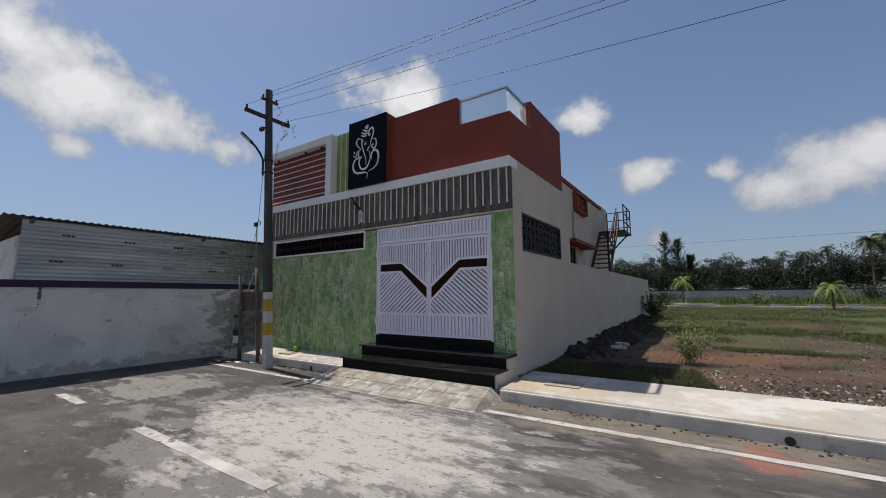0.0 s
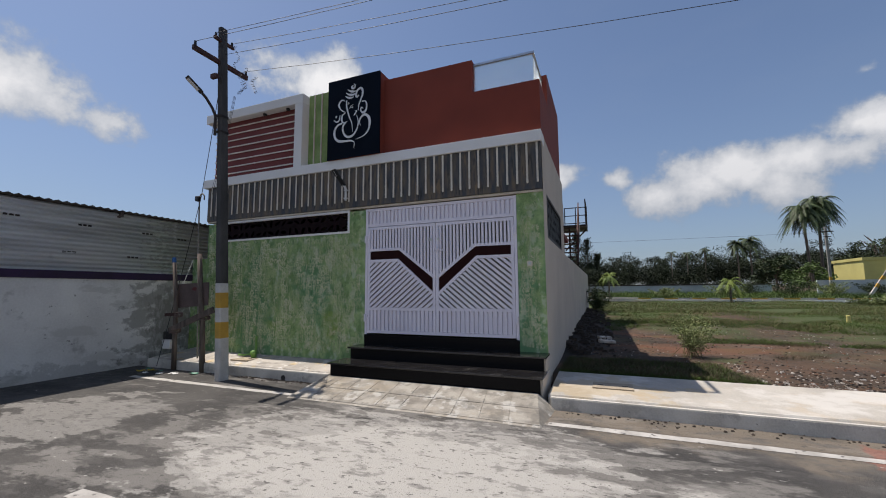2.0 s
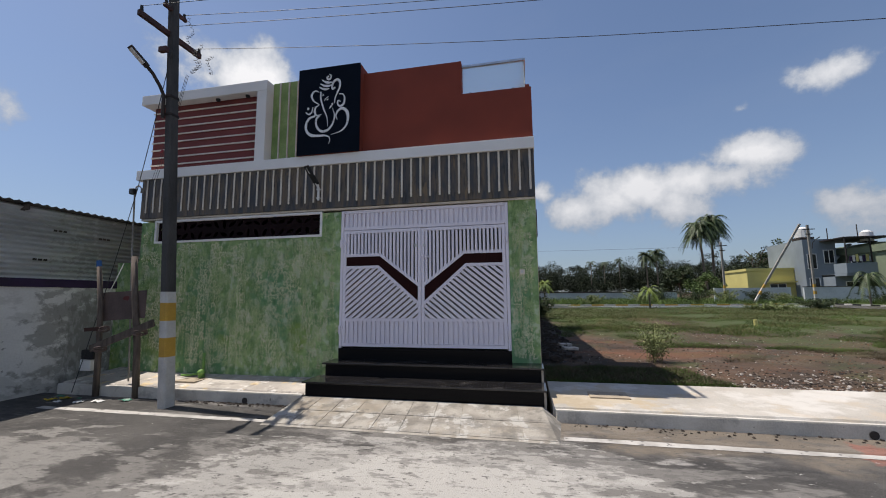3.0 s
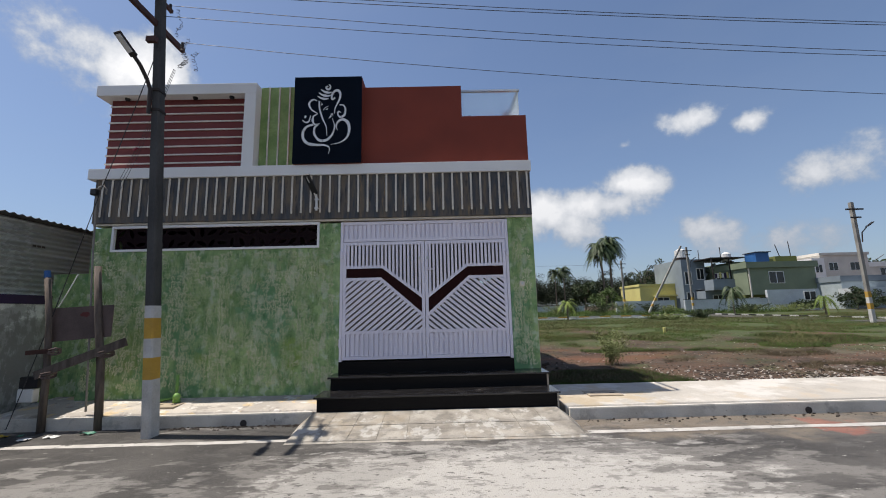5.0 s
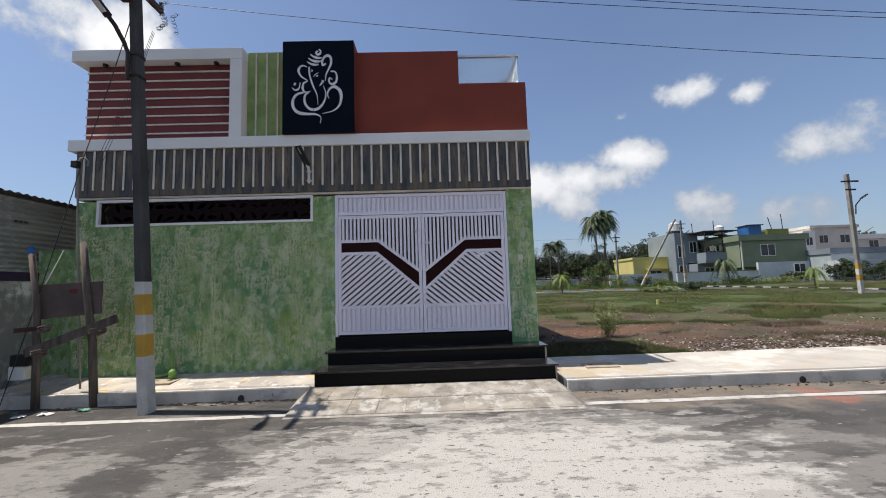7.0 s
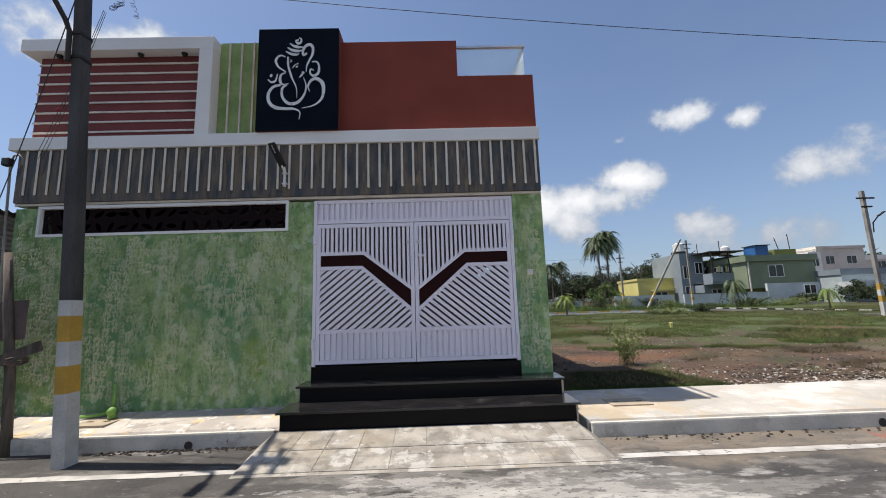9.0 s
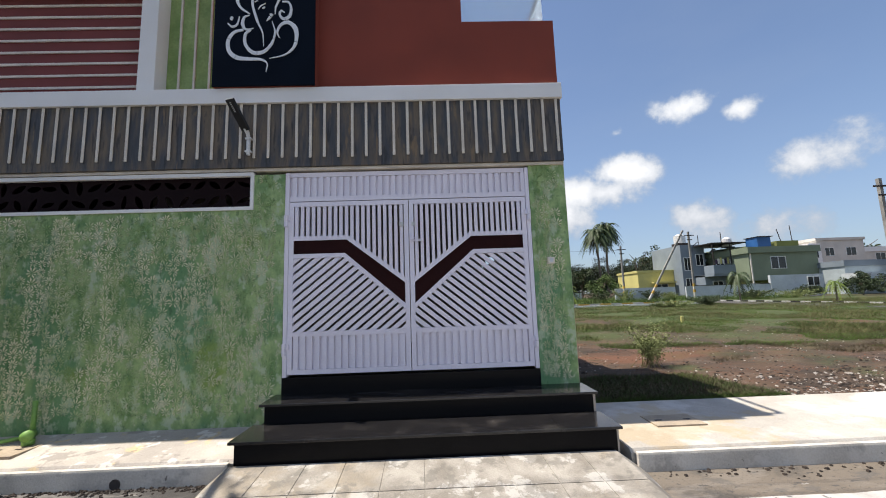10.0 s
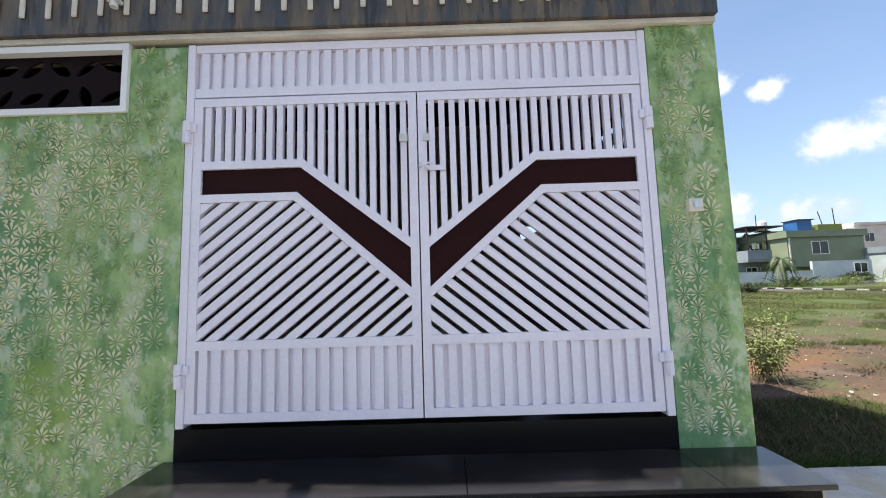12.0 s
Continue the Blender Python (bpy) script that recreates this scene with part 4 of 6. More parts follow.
# ---- emblem of cut strokes on the navy panel ----
def stroke(pts, w0, w1, w2=None, gaps=()):
    """A flat ribbon through panel points (u right, v down, in 470ths of the panel's width), width w0 to w1 to w2."""
    bm = bmesh.new()
    w2 = w0 if w2 is None else w2
    pts = [Vector((u, v)) for u, v in pts]
    P = [pts[0] * 2 - pts[1]] + pts + [pts[-1] * 2 - pts[-2]]
    line = []
    for a, b, c, d in zip(P, P[1:], P[2:], P[3:]):
        for k in range(8):
            t = k / 8
            line.append(0.5 * (2 * b + (c - a) * t + (2 * a - 5 * b + 4 * c - d) * t * t + (3 * b - a - 3 * c + d) * t ** 3))
    line.append(pts[-1])
    n = len(line) - 1
    pairs = []
    for i, p in enumerate(line):
        f = i / n
        w = (w0 + (w1 - w0) * f * 2) if f < 0.5 else (w1 + (w2 - w1) * (f - 0.5) * 2)
        way = (line[min(i + 1, n)] - line[max(i - 1, 0)]).normalized()
        pairs.append((f, p + Vector((-way.y, way.x)) * w / 2, p - Vector((-way.y, way.x)) * w / 2))
    S, SV = 1.155 / 470, 1.18 / 470
    for (f, a, b), (g, c, d) in zip(pairs, pairs[1:]):
        if any(f < q <= g for q in gaps):
            a, b = a.lerp(c, 0.45), b.lerp(d, 0.45)
        prism(bm, [(-6.815 + S * p.x, 5.59 - SV * p.y) for p in (a, c, d, b)], FY - 0.156, FY - 0.147)
    wpart("stroke", bm, M["emblem"], emblem)


emblem = thing("wall_emblem", "pale grey cut-out swirl emblem on the navy panel", "emblem", (-6.3, FY - 0.09, 4.3))
stroke([(240, 60), (252, 72), (246, 92), (228, 94), (222, 80), (236, 72)], 6, 14, 8)
stroke([(185, 95), (210, 112), (240, 120), (262, 118)], 6, 17, 4)
stroke([(172, 120), (200, 138), (235, 144), (258, 138)], 6, 18, 4)
stroke([(164, 145), (190, 160), (220, 166), (240, 162)], 6, 16, 4)
stroke([(286, 158), (266, 170), (262, 145), (276, 115), (302, 104), (320, 125), (318, 165), (300, 205), (286, 240), (284, 275)], 10, 17, 4, gaps=(0.45, 0.52))
stroke([(160, 180), (140, 170), (118, 178), (106, 205), (122, 240), (150, 262), (166, 272)], 5, 14, 4, gaps=(0.35,))
stroke([(176, 180), (178, 230), (192, 280), (206, 320), (228, 370), (234, 435)], 10, 12, 2, gaps=(0.62,))
stroke([(190, 195), (198, 205), (186, 212)], 2, 5, 2)
stroke([(238, 220), (216, 232), (204, 250)], 2, 5, 2)
stroke([(236, 238), (222, 246)], 3, 9, 3)
stroke([(258, 275), (272, 282)], 4, 14, 12)
stroke([(262, 288), (244, 310)], 14, 8, 2)
stroke([(316, 212), (345, 215), (358, 245), (352, 285), (325, 300), (306, 280), (312, 258), (328, 268)], 6, 15, 5, gaps=(0.3, 0.55))
stroke([(76, 292), (88, 296)], 14, 20, 14)
stroke([(64, 318), (85, 335), (108, 325), (118, 285)], 5, 11, 4)
stroke([(165, 278), (140, 290), (134, 325), (150, 350), (185, 345)], 4, 16, 3)
stroke([(172, 352), (148, 375), (150, 425), (185, 465), (235, 462), (272, 420), (285, 365), (270, 310)], 10, 18, 3, gaps=(0.2, 0.5, 0.78))
stroke([(138, 352), (95, 365), (70, 405), (75, 455), (110, 488), (165, 497), (220, 500), (252, 520), (248, 562)], 12, 20, 2, gaps=(0.22, 0.5))
stroke([(306, 395), (296, 365), (312, 330), (345, 318), (378, 345), (386, 395), (372, 445), (330, 480), (262, 496)], 4, 22, 2, gaps=(0.45, 0.68))

# ---- glass guard on the parapet ----
guard = thing("glass_guard", "frosted glass guard with steel rail on the parapet", "glass railing", (-3.4, FY + 0.15, 4.85))
for row in ((-3.93, -2.925, FY + 0.085, FY + 0.095, 4.90, 5.385), (-2.925, -2.915, FY + 0.10, 7.23, 4.90, 5.385)):
    pane = wpart("pane", boxes(row), M["glass"], guard, "frosted glass pane")
    pane.visible_shadow = False
wpart("rail", boxes((-3.938, -2.90, FY + 0.065, FY + 0.115, 5.387, 5.422), (-2.94, -2.90, FY + 0.116, 7.238, 5.387, 5.422)), M["steel"], guard, "brushed steel rail")
for x, y in ((-3.80, FY + 0.09), (-3.10, FY + 0.09), (-2.92, FY + 0.40), (-2.92, 7.1)):
    wpart("clamp", boxes((x - 0.02, x + 0.02, y - 0.02, y + 0.02, 4.886, 4.935)), M["steel"], guard)

# ---- small fittings on the facade ----
for x in (-9.80, -8.62, -7.98):
    bm = bmesh.new()
    tube(bm, [(x, FY + 0.03, 5.354), (x, FY + 0.03, 5.32)], 0.042, 12, 0.036)
    tube(bm, [(x, FY + 0.03, 5.319), (x, FY + 0.03, 5.313)], 0.028, 12)
    solid("downlight", bm, M["black_plastic"], "small black downlight under the white beam", "downlight", group="downlights under the beam")

lamp = thing("solar_lamp", "black solar wall lamp on a white bracket", "wall lamp", (-6.42, FY - 0.08, 3.2))
bm = bmesh.new()
tube(bm, [(-6.40, FY - 0.10, 3.22), (-6.40, FY - 0.10, 3.42), (-6.405, FY - 0.12, 3.47), (-6.415, FY - 0.16, 3.51)], 0.022, 8)
wpart("bracket", bm, M["plastic_white"], lamp, "white tube bracket")
for z in (3.25, 3.40):
    wpart("clip", boxes((-6.43, -6.365, FY - 0.124, FY - 0.076, z, z + 0.018)), M["plastic_white"], lamp)
a, b = Vector((-6.41, FY - 0.14, 3.49)), Vector((-6.495, FY - 0.36, 3.75))
bm = bmesh.new()
beam(bm, a, b, 0.10, 0.035)
soften(bm, 0.012, 2)
head = wpart("lamp_head", bm, M["black_plastic"], lamp, "slim black lamp head")
side = (b - a).normalized()
for k in range(6):
    bm = bmesh.new()
    c = a.lerp(b, 0.62 + 0.055 * k) + Vector((0, -0.012, -0.016))
    beam(bm, c, c + side * 0.008, 0.016, 0.012)
    wpart("light_dot", bm, M["plastic_white"], head)

bell = thing("bell_push", "square white bell switch on the green pillar", "bell switch", (-3.05, FY, 1.94))
bm = boxes((-3.09, -3.012, FY - 0.04, FY - 0.001, 1.905, 1.98))
soften(bm, 0.006, 2)
wpart("housing", bm, M["cream_strip"], bell)
wpart("rocker", boxes((-3.068, -3.036, FY - 0.050, FY - 0.046, 1.925, 1.965)), M["steel"], bell, "grey rocker")

# ---- side of the house: upper window, shade, lower window, steel stair ----
upper = thing("window_3", "small upper window with a projecting red surround", "window", (-3.4, 12.8, 4.2), kind="structure")
bm = boxes((-3.40, -3.26, 12.16, 13.42, 4.17, 4.24), (-3.40, -3.26, 12.16, 13.42, 4.72, 4.80), (-3.40, -3.26, 12.16, 12.26, 4.241, 4.719), (-3.40, -3.26, 13.32, 13.42, 4.241, 4.719))
wpart("window_frame", bm, M["red_wall"], upper, "brown-red surround")
wpart("pane", boxes((-3.398, -3.385, 12.262, 13.318, 4.242, 4.718)), M["dark_glass"], upper)
bm = bmesh.new()
leaf_panel(bm, lambda u, w, d: (-3.33 - d, 12.262 + u, 4.242 + w), 1.05, 0.47, 4, 2, 0.01, 4)
wpart("lattice", bm, M["red_wall"], upper)
solid("sunshade", boxes((-3.398, -2.98, 10.75, 13.15, 3.02, 3.12)), M["red_wall"], "brown-red concrete shade over the side window", "sunshade", "structure")
low_win = thing("window_4", "dark side window under a concrete shade", "window", (-3.4, 11.3, 1.9), kind="structure")
wpart("pane", boxes((-3.397, -3.385, 10.9, 12.1, 1.7, 2.98)), M["dark_glass"], low_win)
for y in (10.88, 11.27, 11.68, 12.08):
    wpart("window_frame", boxes((-3.398, -3.365, y, y + 0.05, 1.68, 3.0)), M["dark_steel"], low_win)
bm = bmesh.new()
tube(bm, [(-3.34, 12.05, 0.2), (-3.34, 12.05, 4.1)], 0.05, 10)
solid("drain_pipe", bm, M["beige"], "beige rain pipe on the side wall", "pipe", smooth=True)
solid("tank_room", boxes((-4.4, -3.45, 16.08, 17.4, 0.0, 5.10)), M["beige"], "beige block at the rear of the house", "wall", "structure")

stair = thing("steel_stair", "dark steel outdoor stair rising to a railed landing", "stair", (-3.1, 14.5, 0.2))
s0, s1 = Vector((0, 12.6, 1.2)), Vector((0, 15.6, 3.92))
s0 = Vector((0, 13.95, 2.40))
for x in (-3.36, -2.76):
    bm = bmesh.new()
    beam(bm, s0 + Vector((x, 0, 0)), s1 + Vector((x, 0, 0)), 0.05, 0.12)
    wpart("stringer", bm, M["dark_steel"], stair)
for k in range(9):
    p = s0.lerp(s1, (k + 0.5) / 9)
    wpart("tread", boxes((-3.33, -2.79, p.y - 0.11, p.y + 0.11, p.z - 0.015, p.z + 0.015)), M["rust_steel"], stair)
bm = bmesh.new()
beam(bm, (-2.76, s0.y, s0.z + 0.95), (-2.76, s1.y, s1.z + 0.85), 0.04, 0.04)
beam(bm, (-2.76, s0.y, s0.z + 0.5), (-2.76, s1.y, s1.z + 0.4), 0.03, 0.03)
wpart("handrail", bm, M["rust_steel"], stair)
for k in range(6):
    p = s0.lerp(s1, k / 5)
    bm = bmesh.new()
    beam(bm, (-2.76, p.y, p.z), (-2.76, p.y, p.z + 0.9), 0.03, 0.03)
    wpart("baluster", bm, M["rust_steel"], stair)
wpart("landing", boxes((-3.4, -2.5, 15.6, 17.1, 3.90, 3.97)), M["dark_steel"], stair)
bm = bmesh.new()
beam(bm, (-2.55, 16.6, 3.9), (-3.35, 16.6, 3.1), 0.05, 0.05)
wpart("brace", bm, M["dark_steel"], stair)
for x, y in ((-2.52, 15.62), (-2.52, 16.35), (-2.52, 17.08), (-3.38, 17.08), (-2.95, 17.08)):
    wpart("baluster", boxes((x - 0.018, x + 0.018, y - 0.018, y + 0.018, 3.97, 4.92)), M["dark_steel"], stair)
for z in (4.25, 4.57, 4.90):
    wpart("rail", boxes((-2.535, -2.505, 15.6, 17.1, z, z + 0.03), (-3.4, -2.536, 17.07, 17.10, z, z + 0.03)), M["dark_steel"], stair)
wpart("post", boxes((-3.14, -3.08, 15.6, 15.66, 0.2, 3.9)), M["dark_steel"], stair)
for x, z in ((0.50, 0.105), (-7.08, 0.10)):
    bm = bmesh.new()
    y = 5.285 if x > 0 else 5.405
    tube(bm, [(x, y - 0.012, z), (x, y + 0.03, z)], 0.045, 12)
    solid("drain_hole", bm, M["inside"], "dark round drain mouth in the kerb face", "drain", group="kerb drains")


# ---- electricity pole, street lamp, wires ----
PX, PY = -8.26, 5.04
PT = PX - 0.09      # the pole leans; its head stands off by this much


def pole_band(bm, z0, z1, x, y, w0, d0, top, w1, d1, grow=0.0):
    def ring(z):
        k = z / top
        w, d = (w0 + (w1 - w0) * k) / 2 + grow, (d0 + (d1 - d0) * k) / 2 + grow
        c = 0.25
        return [bm.verts.new((x + 0.195 - 0.066 * z + sx * w, y + sy * d, z)) for sx, sy in ((-1, -1 + c), (-1 + c, -1), (1 - c, -1), (1, -1 + c), (1, 1 - c), (1 - c, 1), (-1 + c, 1), (-1, 1 - c))]
    n = max(1, int((z1 - z0) / 0.4))
    rings = [ring(z0 + (z1 - z0) * i / n) for i in range(n + 1)]
    for a, b in zip(rings, rings[1:]):
        for k in range(8):
            bm.faces.new((a[k], a[(k + 1) % 8], b[(k + 1) % 8], b[k]))
    bm.faces.new(rings[0][::-1])
    bm.faces.new(rings[-1])


pole = thing("electricity_pole", "grey concrete electricity pole with white and yellow bands", "electricity pole", (PX, PY, 0.06))
for name, z0, z1, mat, lab in (("shaft", 1.69, 6.50, "pole_concrete", "bare grey concrete shaft"), ("white_base", 0.0, 0.76, "pole_white", "white paint"), ("yellow_band", 0.76, 1.03, "pole_yellow", "yellow paint"),
                               ("white_ring", 1.03, 1.27, "pole_white", "white paint"), ("yellow_band", 1.27, 1.53, "pole_yellow", "yellow paint"), ("white_ring", 1.53, 1.69, "pole_white", "white paint")):
    bm = bmesh.new()
    pole_band(bm, z0, z1, PX, PY, 0.125, 0.19, 6.4, 0.10, 0.135, 0.0 if mat == "pole_concrete" else 0.002)
    wpart(name, bm, M[mat], pole, lab)
for row in ((PT - 0.14, PT - 0.085, 4.46, 5.60, 5.75, 5.84), (PT - 0.13, PT - 0.08, 4.84, 5.26, 6.19, 6.25)):
    bm = boxes(row)
    soften(bm, 0.006, 1)
    wpart("crossarm", bm, M["rust_steel"], pole, "rusty steel crossarm")
for y, z in ((4.50, 5.87), (5.56, 5.87), (4.88, 6.27), (5.22, 6.27), (5.05, 5.92)):
    bm = bmesh.new()
    tube(bm, [(PT - 0.11, y, z - 0.04), (PT - 0.11, y, z - 0.01), (PT - 0.11, y, z), (PT - 0.11, y, z + 0.05)], 0.028, 8, 0.02)
    wpart("insulator", bm, M["black_plastic"], pole)
bm = bmesh.new()
box(bm, PT - 0.12, PT + 0.02, 4.82, 4.88, 5.40, 5.48)
wpart("clamp", bm, M["rust_steel"], pole)

street = thing("street_lamp", "slim street lamp on a bent dark tube arm", "street lamp", (PT, 4.95, 4.4))
bm = bmesh.new()
tube(bm, [(PT - 0.06, 4.93, 4.36), (PT - 0.06, 4.92, 4.72), (PT - 0.08, 4.87, 4.84), (PT - 0.12, 4.77, 5.0), (PT - 0.155, 4.68, 5.09)], 0.026, 8)
wpart("arm", bm, M["dark_steel"], street)
for z in (4.42, 4.72):
    bm = bmesh.new()
    pole_band(bm, z, z + 0.035, PX, PY, 0.125, 0.19, 6.4, 0.10, 0.135, 0.012)
    wpart("strap", bm, M["dark_steel"], street)
a, b = Vector((PT - 0.145, 4.70, 5.07)), Vector((PT - 0.22, 4.46, 5.27))
bm = bmesh.new()
beam(bm, a, b, 0.11, 0.035)
soften(bm, 0.015, 2)
wpart("lamp_head", bm, M["dark_steel"], street)
bm = bmesh.new()
n = (b - a).normalized()
beam(bm, a.lerp(b, 0.2) + Vector((0.0, -0.012, -0.02)), a.lerp(b, 0.92) + Vector((0.0, -0.012, -0.02)), 0.085, 0.012)
wpart("lens", bm, M["plastic_white"], street, "milky lens")


def wire(name, p, q, sag, r=0.0045, label="thin black overhead wire from the pole", n=26):
    bm = bmesh.new()
    p, q = Vector(p), Vector(q)
    tube(bm, [p.lerp(q, i / n) - Vector((0, 0, sag * 4 * (i / n) * (1 - i / n))) for i in range(n + 1)], r, 5)
    solid(name, bm, M["wire"], label, "wire", group="overhead wires")


for y, z, sag in ((4.88, 6.32, 1.05), (5.22, 6.30, 1.30), (4.50, 5.92, 1.0), (5.05, 5.98, 1.15)):
    wire("overhead_wire", (PT - 0.11, y, z), (34, y, z), sag)
wire("overhead_wire", (PT - 0.11, 5.56, 5.92), (34, 5.56, 5.92), 1.45)
# loose coils under the crossarm
for cx, cy, cz, turns, rad, seed in ((-8.27, 5.36, 5.57, 14, 0.022, 1), (-8.27, 5.60, 5.50, 9, 0.026, 2), (-8.25, 5.30, 5.40, 12, 0.030, 3), (-8.27, 5.18, 5.86, 12, 0.018, 4)):
    r = random.Random(seed)
    bm = bmesh.new()
    pts = []
    for i in range(turns * 8):
        a = i * math.pi / 4
        pts.append((cx + rad * math.cos(a) + r.uniform(-0.006, 0.006), cy + rad * math.sin(a) + 0.05 * math.sin(i * 0.09 + seed), cz + 0.30 - i * 0.0048 + 0.012 * math.sin(a * 0.37)))
    tube(bm, pts, 0.003, 4)
    wpart("wire_coil", bm, M["wire"], pole, "tangled loose wire")
wire("service_cable", (PX - 0.04, 4.92, 5.55), (-9.42, 5.48, 3.46), 0.05, 0.006, "black service cable from the pole to the meter pipe")
wire("service_cable", (-9.42, 5.48, 3.46), (-10.15, 5.30, 0.12), 0.08, 0.006, "black cable hanging down to the ground")
for k in range(3):
    wire("tie_string", (PX - 0.03, 5.18 + 0.02 * k, 5.2), (-9.35 + 0.05 * k, 5.62, 3.5), 0.08, 0.003, "thin pink string tied to the pole", 10)
M["pink"] = material("pink", (0.45, 0.06, 0.10), None, 5, 4, 0.7, bump=0)
for a, b in (((-8.62, 5.32, 4.62), (-8.55, 5.30, 4.66)), ((-8.98, 5.45, 4.05), (-8.90, 5.42, 4.07))):
    bm = bmesh.new()
    beam(bm, a, b, 0.03, 0.01)
    solid("string_knot", bm, M["pink"], "pink knotted ribbon on the strings", "string", group="string knots")

# ---- neighbour's white wall and tin shed ----
NX = -10.9
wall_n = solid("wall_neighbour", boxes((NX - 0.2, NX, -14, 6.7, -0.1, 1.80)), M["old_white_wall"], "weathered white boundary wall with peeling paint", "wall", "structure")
solid("wall_cap", boxes((NX - 0.22, NX + 0.025, -14, 6.7, 1.802, 1.94)), M["purple"], "dark purple painted wall coping", "trim", "structure")
shed = thing("tin_shed", "corrugated zinc sheet shed behind the boundary wall", "shed", (-12.5, 4, 0))


def corrugated(bm, x, y0, y1, z0, z1, pitch=0.082, depth=0.034):
    n = int((z1 - z0) / pitch * 6)
    last = None
    for i in range(n + 1):
        z = z0 + (z1 - z0) * i / n
        d = depth * math.cos(i * math.pi / 3)
        now = []
        for k in range(19):
            y = y0 + (y1 - y0) * k / 18
            dent = 0.010 * noise.noise(Vector((y * 1.6, z * 2.2, 1))) + 0.004 * noise.noise(Vector((y * 6, z * 9, 5)))
            now.append(bm.verts.new((x + d + dent, y, z)))
        if last:
            for k in range(18):
                bm.faces.new((last[k], last[k + 1], now[k + 1], now[k]))
        last = now


for y0, y1, dx in ((1.62, 3.0, 0.0), (2.96, 4.9, 0.006), (4.86, 6.9, 0.0), (6.86, 9.5, 0.006)):
    bm = bmesh.new()
    corrugated(bm, NX - 0.10 + dx, y0, y1, 1.86, 3.14)
    wpart("sheet", bm, M["zinc"], shed, smooth=True)
wpart("end_wall", boxes((-14.6, NX - 0.16, 1.60, 1.70, 0.0, 2.80)), M["old_white_wall"], shed, "whitewashed end wall")
bm = bmesh.new()
n = 260
last = None
for i in range(n + 1):
    y = 1.35 + (9.6 - 1.35) * i / n
    d = 0.014 * math.cos(i * math.pi / 2.0)
    now = [bm.verts.new((NX + 0.03, y, 3.17 + d)), bm.verts.new((-12.8, y, 3.02 + d)), bm.verts.new((-14.9, y, 2.86 + d))]
    if last:
        bm.faces.new((last[0], now[0], now[1], last[1]))
        bm.faces.new((last[1], now[1], now[2], last[2]))
    last = now
M["roof_tin"] = material("roof_tin", (0.11, 0.11, 0.112), (0.07, 0.07, 0.07), 2, 8, 0.7, bump=0.1)
wpart("roof_sheet", bm, M["roof_tin"], shed, "corrugated roof sheet", smooth=True)
for y in (1.75, 4.92, 8.0):
    bm = bmesh.new()
    beam(bm, (NX + 0.0, y, 3.10), (-12.8, y, 2.95), 0.05, 0.09)
    wpart("rafter", bm, M["old_wood"], shed, "wooden rafter end")
# faded print marks on the sheets
for y, z in ((2.2, 2.86), (3.25, 2.83), (4.25, 2.80), (5.35, 2.78), (2.05, 2.32), (3.05, 2.30), (4.05, 2.28), (5.1, 2.26), (6.1, 2.74)):
    bm = bmesh.new()
    for k in range(3):
        beam(bm, (NX - 0.066, y + 0.075 * k, z), (NX - 0.066, y + 0.075 * k + 0.055, z), 0.005, 0.035)
    wpart("print_mark", bm, M["dark_steel"], shed, "faded dark print marks")

# ---- clutter by the corner: posts, board, plank, meter, pipe, litter ----
stand = thing("wooden_post", "grey weathered wooden post with a blue-painted tip", "post", (-9.66, 5.35, 0.06))
bm = bmesh.new()
tube(bm, [(-9.66, 5.36, 0.05), (-9.68, 5.36, 0.8), (-9.74, 5.37, 1.5), (-9.86, 5.38, 2.16)], 0.045, 8, 0.035)
wpart("shaft", bm, M["old_wood"], stand, smooth=True)
bm = bmesh.new()
tube(bm, [(-9.855, 5.38, 2.13), (-9.872, 5.38, 2.23)], 0.04, 8, 0.036)
wpart("tip", bm, M["blue_sheet"], stand, "blue painted tip")
post2 = thing("wooden_post", "rough wooden post holding a brown board", "post", (-9.05, 5.40, 0.06))
bm = bmesh.new()
tube(bm, [(-8.93, 5.40, 0.05), (-9.00, 5.41, 0.9), (-9.11, 5.41, 1.6), (-9.20, 5.42, 2.28)], 0.05, 8, 0.042)
wpart("shaft", bm, M["old_wood"], post2, smooth=True)
bm = bmesh.new()
prism(bm, [(-9.80, 1.23), (-8.93, 1.29), (-8.93, 1.73), (-9.82, 1.70)], 5.44, 5.452)
board = solid("brown_board", bm, M["board"], "dull brown sheet board fixed between two posts", "board")
bm = bmesh.new()
beam(bm, (-9.80, 5.32, 0.80), (-8.62, 5.33, 1.22), 0.03, 0.11)
plank_long = solid("plank", bm, M["old_wood"], "rough plank nailed aslant across the posts", "plank")
bm = bmesh.new()
beam(bm, (-9.98, 5.36, 1.10), (-9.64, 5.33, 1.12), 0.05, 0.06)
plank_short = solid("plank", bm, M["rust_steel"], "short dark wooden peg on the post", "plank")
bm = bmesh.new()
tube(bm, [(-9.30, 5.50, 0.28), (-9.36, 5.50, 1.2), (-9.45, 5.50, 2.4), (-9.50, 5.50, 3.42), (-9.47, 5.50, 3.50), (-9.41, 5.50, 3.51), (-9.36, 5.50, 3.46), (-9.36, 5.50, 3.38)], 0.013, 8)
solid("metal_pipe", bm, M["pole_grey"], "thin grey meter pipe bent over at its top", "pipe", smooth=True)
bm = boxes((-9.56, -9.47, 5.44, 5.52, 3.36, 3.46))
soften(bm, 0.01, 1)
